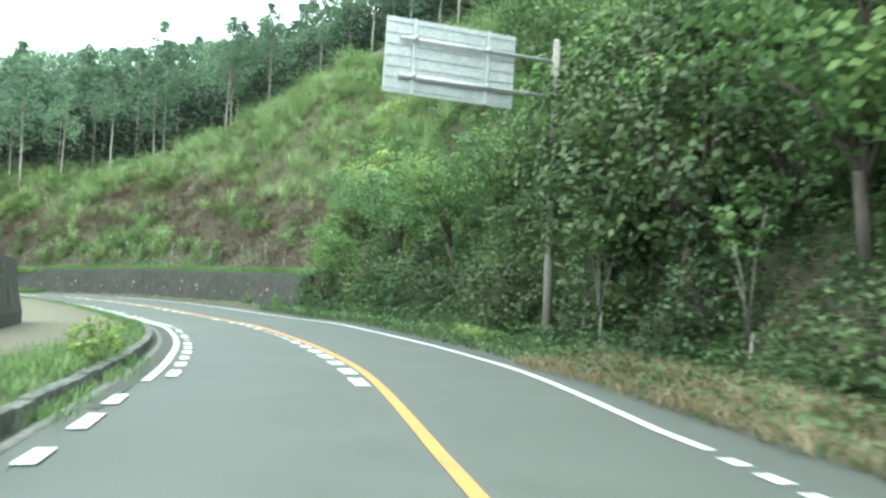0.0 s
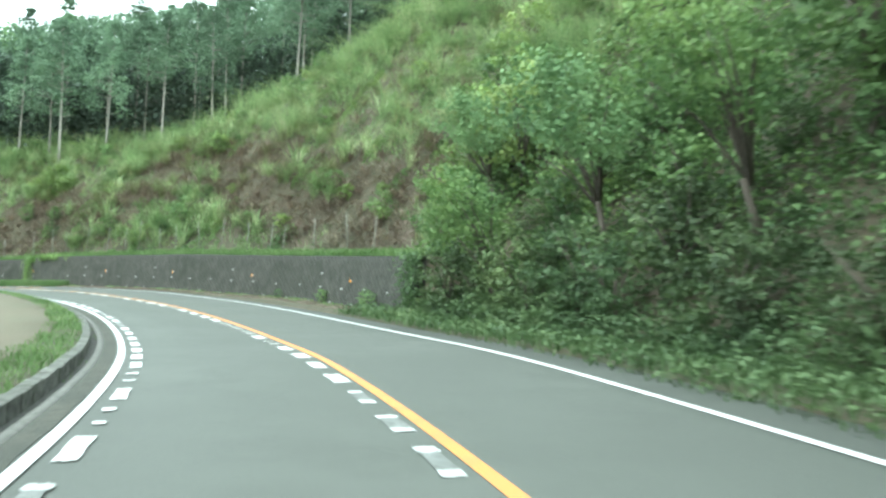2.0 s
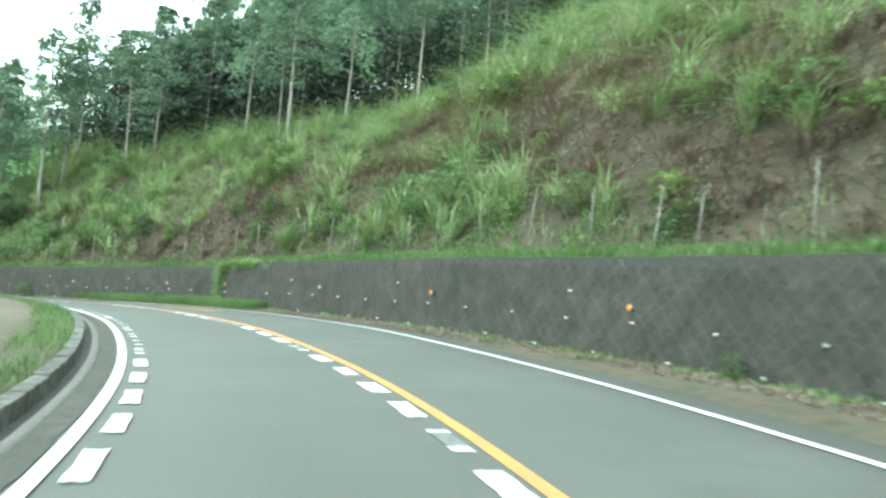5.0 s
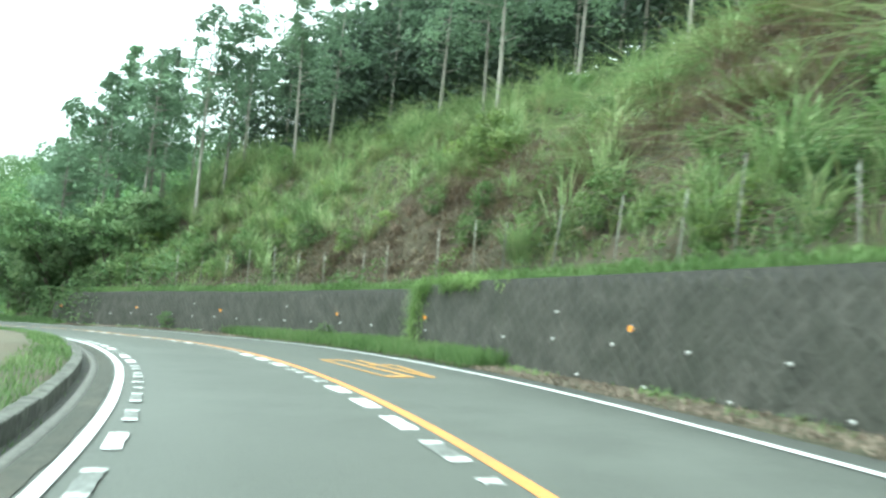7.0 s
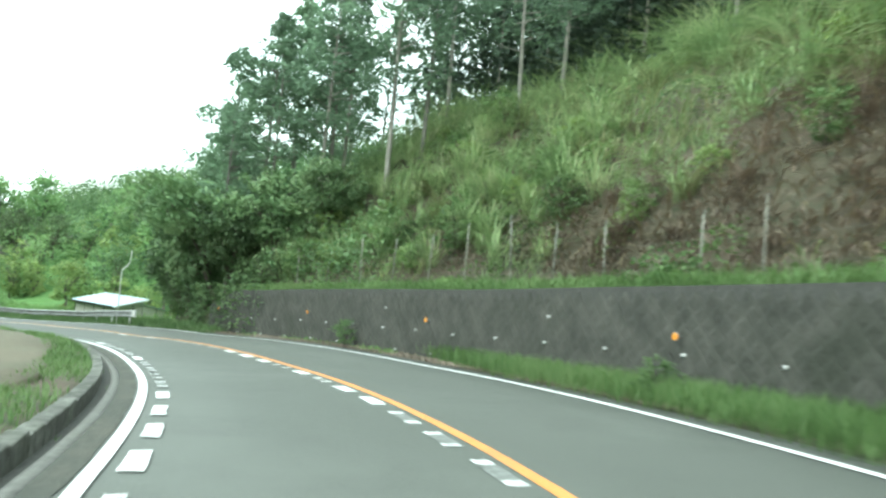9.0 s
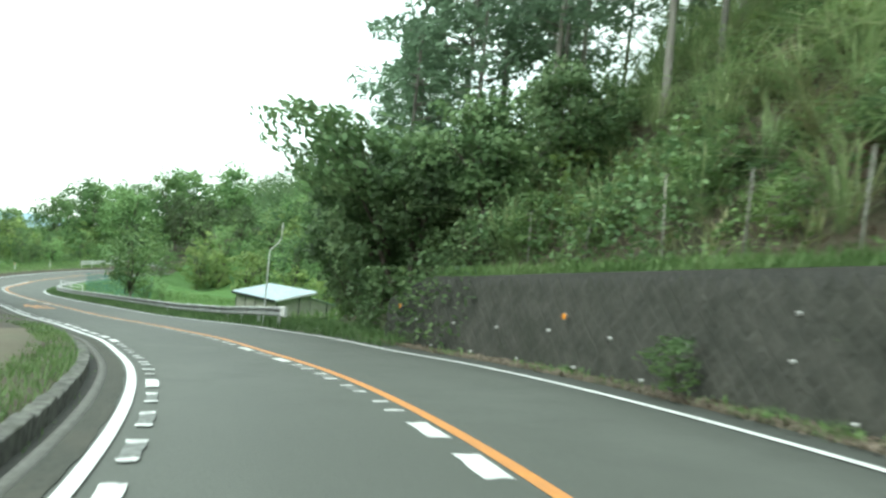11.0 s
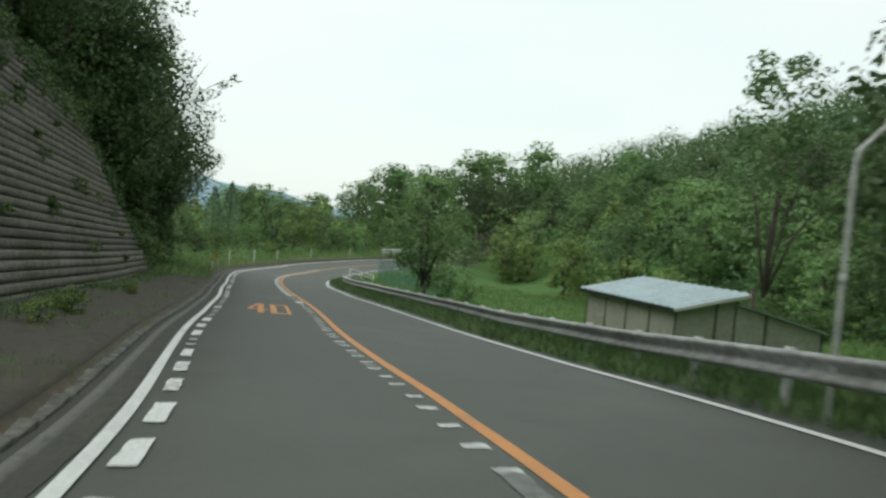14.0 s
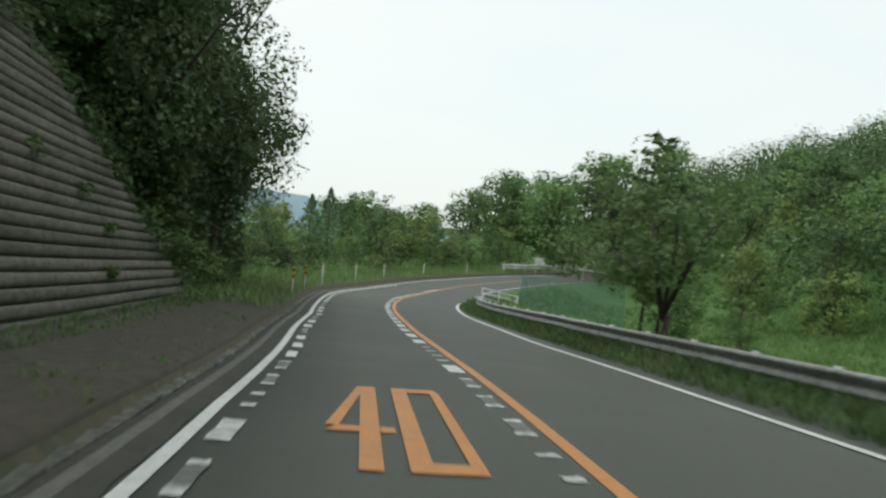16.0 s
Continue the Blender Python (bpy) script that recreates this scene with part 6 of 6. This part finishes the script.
    for x in (-(L / 2 + 0.24), L / 2 + 0.24):
        part("verge_board", box_bm((0.03, W + 0.56, 0.1), Matrix.Translation((x, 0, -0.075)), 0.005), WHITE_STEEL, rf)

    # lean-to behind, its roof falling away from the road
    D, n = 3.0, 3
    hi, lo = top - 0.3, H - 0.42
    for k in range(n):
        y0, y1 = -W / 2 - 0.06 - D * k / n, -W / 2 - 0.06 - D * (k + 1) / n
        h0, h1 = hi + (lo - hi) * k / n, hi + (lo - hi) * (k + 1) / n
        for x, d in ((-L / 2, 1), (L / 2, -1)):
            quad_panel("wall_panel", [(x, y0, -0.4), (x, y1, -0.4), (x, y1, h1), (x, y0, h0)], HUT_WALL, ob, 0.05, (d, 0, 0))
            if k != 1:
                part("frame_strip", box_bm((0.03, 0.06, h1 + 0.4), Matrix.Translation((x + (0.012 if x > 0 else -0.012), y1, h1 / 2 - 0.2)), 0.005), DARK_TRIM, ob)
    quad_panel("wall_panel", [(-L / 2, -W / 2 - D - 0.06, -0.4), (L / 2, -W / 2 - D - 0.06, -0.4), (L / 2, -W / 2 - D - 0.06, lo), (-L / 2, -W / 2 - D - 0.06, lo)], HUT_WALL, ob, 0.05, (0, 1, 0))
    quad_panel("lean_to_roof", [(-L / 2 - 0.15, -W / 2 - 0.06, hi + 0.03), (L / 2 + 0.15, -W / 2 - 0.06, hi + 0.03), (L / 2 + 0.15, -W / 2 - D - 0.2, lo + 0.0), (-L / 2 - 0.15, -W / 2 - D - 0.2, lo + 0.0)], ROOF_TIN, ob, 0.03, (0, 0, 1))


hut()


def small_shed(s, w):
    ob = thing("small_shed", "small open shed with a white roof beyond the field", "shed", m=stand(s, w) @ Matrix.Rotation(0.5, 4, "Z"))
    part("body", box_bm((1.4, 2.3, 1.5), Matrix.Translation((0, 0, 0.7)), 0.02), RUSTY, ob)
    part("roof", box_bm((1.9, 2.9, 0.16), Matrix.Translation((0, 0, 1.56)) @ Matrix.Rotation(0.06, 4, "X"), 0.02), WHITE_STEEL, ob)


small_shed(229.3, 5.2)


# ---- net fence, pipe barrier and board at the bend ----
net = thing("net_fence", "green windbreak net on thin posts round the field corner", "net fence")
na = [(168.0, 7.7), (168.2, 9.4), (168.4, 11.3), (168.7, 13.4)]
NET_TOP = -3.3
feet = [ground_at(q, w) for q, w in na]
for p in feet:
    part("post", tube_mesh("post", [p + Vector((0, 0, -0.3)), (p.x, p.y, NET_TOP + 0.06)], 0.02, NET_GREEN, 7), parent=net)
for k in (0.06, 0.5, 1.0):
    part("rope", tube_mesh("rope", [(p.x, p.y, p.z + k * (NET_TOP - p.z)) for p in feet], 0.014, NET_GREEN, 5), parent=net)
bm = bmesh.new()
for a, b in zip(feet[:-1], feet[1:]):
    n = int((b - a).length / 0.075)
    for i in range(n):
        p = a.lerp(b, i / n)
        tall = NET_TOP - p.z - 0.06
        box(bm, (0.034, 0.006, tall), Matrix.Translation((p.x, p.y, NET_TOP - tall / 2)) @ Matrix.Rotation(math.atan2((b - a).y, (b - a).x), 4, "Z"))
part("netting", bm, NET_GREEN, net, "green plastic netting")


def pipe_barrier(s0, w0, s1, w1):
    a, b = ground_at(s0, w0), ground_at(s1, w1)
    ob = thing("pipe_barrier", "low white pipe barrier at the end of the guardrail", "barrier")
    for t in (0.0, 0.5, 1.0):
        p = a.lerp(b, t)
        part("post", tube_mesh("post", [p + Vector((0, 0, -0.2)), p + Vector((0, 0, 0.9))], 0.035, WHITE_STEEL, 8), parent=ob)
    for z in (0.35, 0.62, 0.88):
        part("pipe", tube_mesh("pipe", [a + Vector((0, 0, z)), b + Vector((0, 0, z))], 0.025, WHITE_STEEL, 8), parent=ob)


pipe_barrier(168.0, 5.6, 164.2, 7.6)


# markers round the outside of the bend
def delineator(s, w):
    ob = thing("delineator", "white roadside marker post with a small round reflector", "delineator", "markers round the bend", m=stand(s, w))
    part("post", tube_mesh("post", [(0, 0, -0.3), (0, 0, 1.0)], 0.045, WHITE_STEEL, 8), parent=ob)
    part("cap", tube_mesh("cap", [(0, 0, 0.99), (0, 0, 1.04)], [0.052, 0.03], WHITE_STEEL, 8), parent=ob)
    part("reflector", refl_plate, parent=ob, m=Matrix.Translation((-0.075, 0, 0.88)) @ Matrix.Rotation(math.pi / 2, 4, "Z") @ Matrix.Scale(0.6, 4))


for s, w in ((163.7, -2.35), (172.4, -2.6), (180.7, -2.7), (192.3, -2.75), (206.0, -2.8), (224.0, -2.85)):
    delineator(s, w)


def chevron_board(s, w):
    ob = thing("chevron_board", "slim post with a yellow and black chevron board", "chevron sign", "chevron boards", m=stand(s, w))
    part("post", tube_mesh("post", [(0, 0, -0.3), (0, 0, 1.05)], 0.03, WHITE_STEEL, 8), parent=ob)
    board = part("board", box_bm((0.02, 0.13, 0.46), Matrix.Translation((-0.045, 0, 0.83)), 0.006), YELLOW_BOARD, ob)
    for z in (0.74, 0.96):
        bm = bmesh.new()
        vs = [bm.verts.new((-0.0585, y, z + d)) for y, d in ((0.055, 0.08), (0.0, 0.0), (-0.055, 0.08), (-0.055, 0.0), (0.0, -0.08), (0.055, 0.0))]
        bm.faces.new((vs[0], vs[1], vs[4], vs[5]))
        bm.faces.new((vs[1], vs[2], vs[3], vs[4]))
        part("chevron", bm, BLACK_MARK, board)


for s, w in ((151.6, -1.85), (157.6, -2.05)):
    chevron_board(s, w)

# guard fence and box beyond the field
far_rail = thing("far_guardrail", "distant pale guardrail on the outside of the bend", "guardrail")
for s in np.arange(219.0, 255.0, 4.0):
    p = ground_at(float(s), -2.75)
    part("post", tube_mesh("post", [p + Vector((0, 0, -0.3)), p + Vector((0, 0, 1.15))], 0.07, WHITE_STEEL, 8), parent=far_rail)
for up in (0.62, 0.95):
    part("beam", tube_mesh("beam", [ground_at(float(s), -2.6) + Vector((0, 0, up)) for s in np.arange(218.0, 256.0, 3.0)], 0.1, WHITE_STEEL, 8), parent=far_rail)
board = thing("notice_board", "small white board behind the far guardrail", "board", m=stand(234.0, -3.3))
part("panel", box_bm((0.04, 1.4, 0.9), Matrix.Translation((0, 0, 1.45)) , 0.01), WHITE_STEEL, board)
for y in (-0.5, 0.5):
    part("post", tube_mesh("post", [(0.05, y, -0.3), (0.05, y, 1.8)], 0.03, STEEL, 7), parent=board)


# ---- ribbed wall on the inner side: courses of rough concrete, each set back ----
ribbed = tagged(new("wall_3"), "tall leaning wall of rough ribbed concrete courses", "retaining wall", kind="structure")
RIB = surface("rough_ribbed_concrete", (0.095, 0.09, 0.074), (0.215, 0.205, 0.172), grain=7, patch=0.5, rough=0.95, bump=1.0, bump_scale=20, third=(0.066, 0.076, 0.045), island=0.18)
rr = np.random.default_rng(77)
for j in range(31):
    v, back = 0.06 + 0.225 * j, -4.5 - 0.081 * j
    a, b = 113.5 + 0.06 * j, 146.3 - 0.3 * j - 1.3 * max(0, j - 24)
    st = np.arange(a, b, 0.6)
    e = rr.normal(0, 0.011, (len(st), 3))
    prof = lambda s, st=st, e=e, v=v, back=back: [(inner(s) + back - 0.45, v + 0.225), (inner(s) + back - 0.045 + e[np.argmin(abs(st - s)), 0], v + 0.218), (inner(s) + back - 0.012 + e[np.argmin(abs(st - s)), 1], v + 0.185),
                                                  (inner(s) + back + 0.005 + e[np.argmin(abs(st - s)), 2], v + 0.09), (inner(s) + back - 0.02 + e[np.argmin(abs(st - s)), 0], v + 0.02), (inner(s) + back - 0.45, v)]
    part("course", strip_mesh("course", st, prof, RIB, smooth=True), parent=ribbed)

# old stone wall on the inner side, before the bend
wall_4 = new("wall_4", strip_mesh("wall_4", np.arange(-30, 28.6, 0.6), lambda s: [(inner(s) - 5.25, -0.1), (inner(s) - 5.25 + 0.03 * math.sin(s * 5.1), 0.6), (inner(s) - 5.4 + 0.03 * math.sin(s * 7.3), 1.4), (inner(s) - 5.5, 2.15), (inner(s) - 5.9, 2.18), (inner(s) - 6.1, 1.0)], WALL_STONE, smooth=False))
tagged(wall_4, "dark old stone wall beside the footpath", "retaining wall", kind="structure")
for s, w, k in ((24.5, -6.4, 0.75), (22, -6.5, 0.8), (19, -6.6, 0.9)):
    p = at(s, w)
    SHRUB_LIGHT.plant(p[0], p[1], k, label="bright green bush on top of the stone wall")
for s, w, k in ((12.6, -2.55, 0.5), (14.2, -2.5, 0.42)):
    p = at(s, w)
    SHRUB_LIGHT.plant(p[0], p[1], k, label="tuft of leafy weeds beside the kerb")
for s, w, k in ((81.5, 6.0, 0.35), (94.6, 5.85, 0.4), (47.5, 7.3, 0.26), (51.3, 7.25, 0.2), (43.5, 7.2, 0.34)):
    p = at(s, w)
    SHRUB.plant(p[0], p[1], k, label="small bush rooted at the foot of the wall")

# ---- far mountain ----
mv, mf = [], []
for i in range(41):
    t = i / 40
    x, y = -2500 + 250 * math.sin(t * 3), -1100 + 1500 * t
    h = 70 * math.exp(-((t - 0.42) / 0.13) ** 2) + 42 * math.exp(-((t - 0.63) / 0.16) ** 2) + 30 + 5 * math.sin(t * 37) + 3 * math.sin(t * 91)
    mv += [(x, y, -40), (x - 120, y, h)]
for i in range(40):
    mf.append((2 * i, 2 * i + 2, 2 * i + 3, 2 * i + 1))
# the haze of distance is painted in as a pale blue base colour
HAZE = surface("mountain_haze_tint", (0.30, 0.42, 0.50), (0.36, 0.48, 0.55), grain=0.01, patch=0.004, rough=1.0, bump=0.0)
tagged(new("backdrop", mesh_of("backdrop", mv, mf, HAZE, smooth=True)), "far mountain with the blue of haze put into its colour", "mountain", kind="structure")
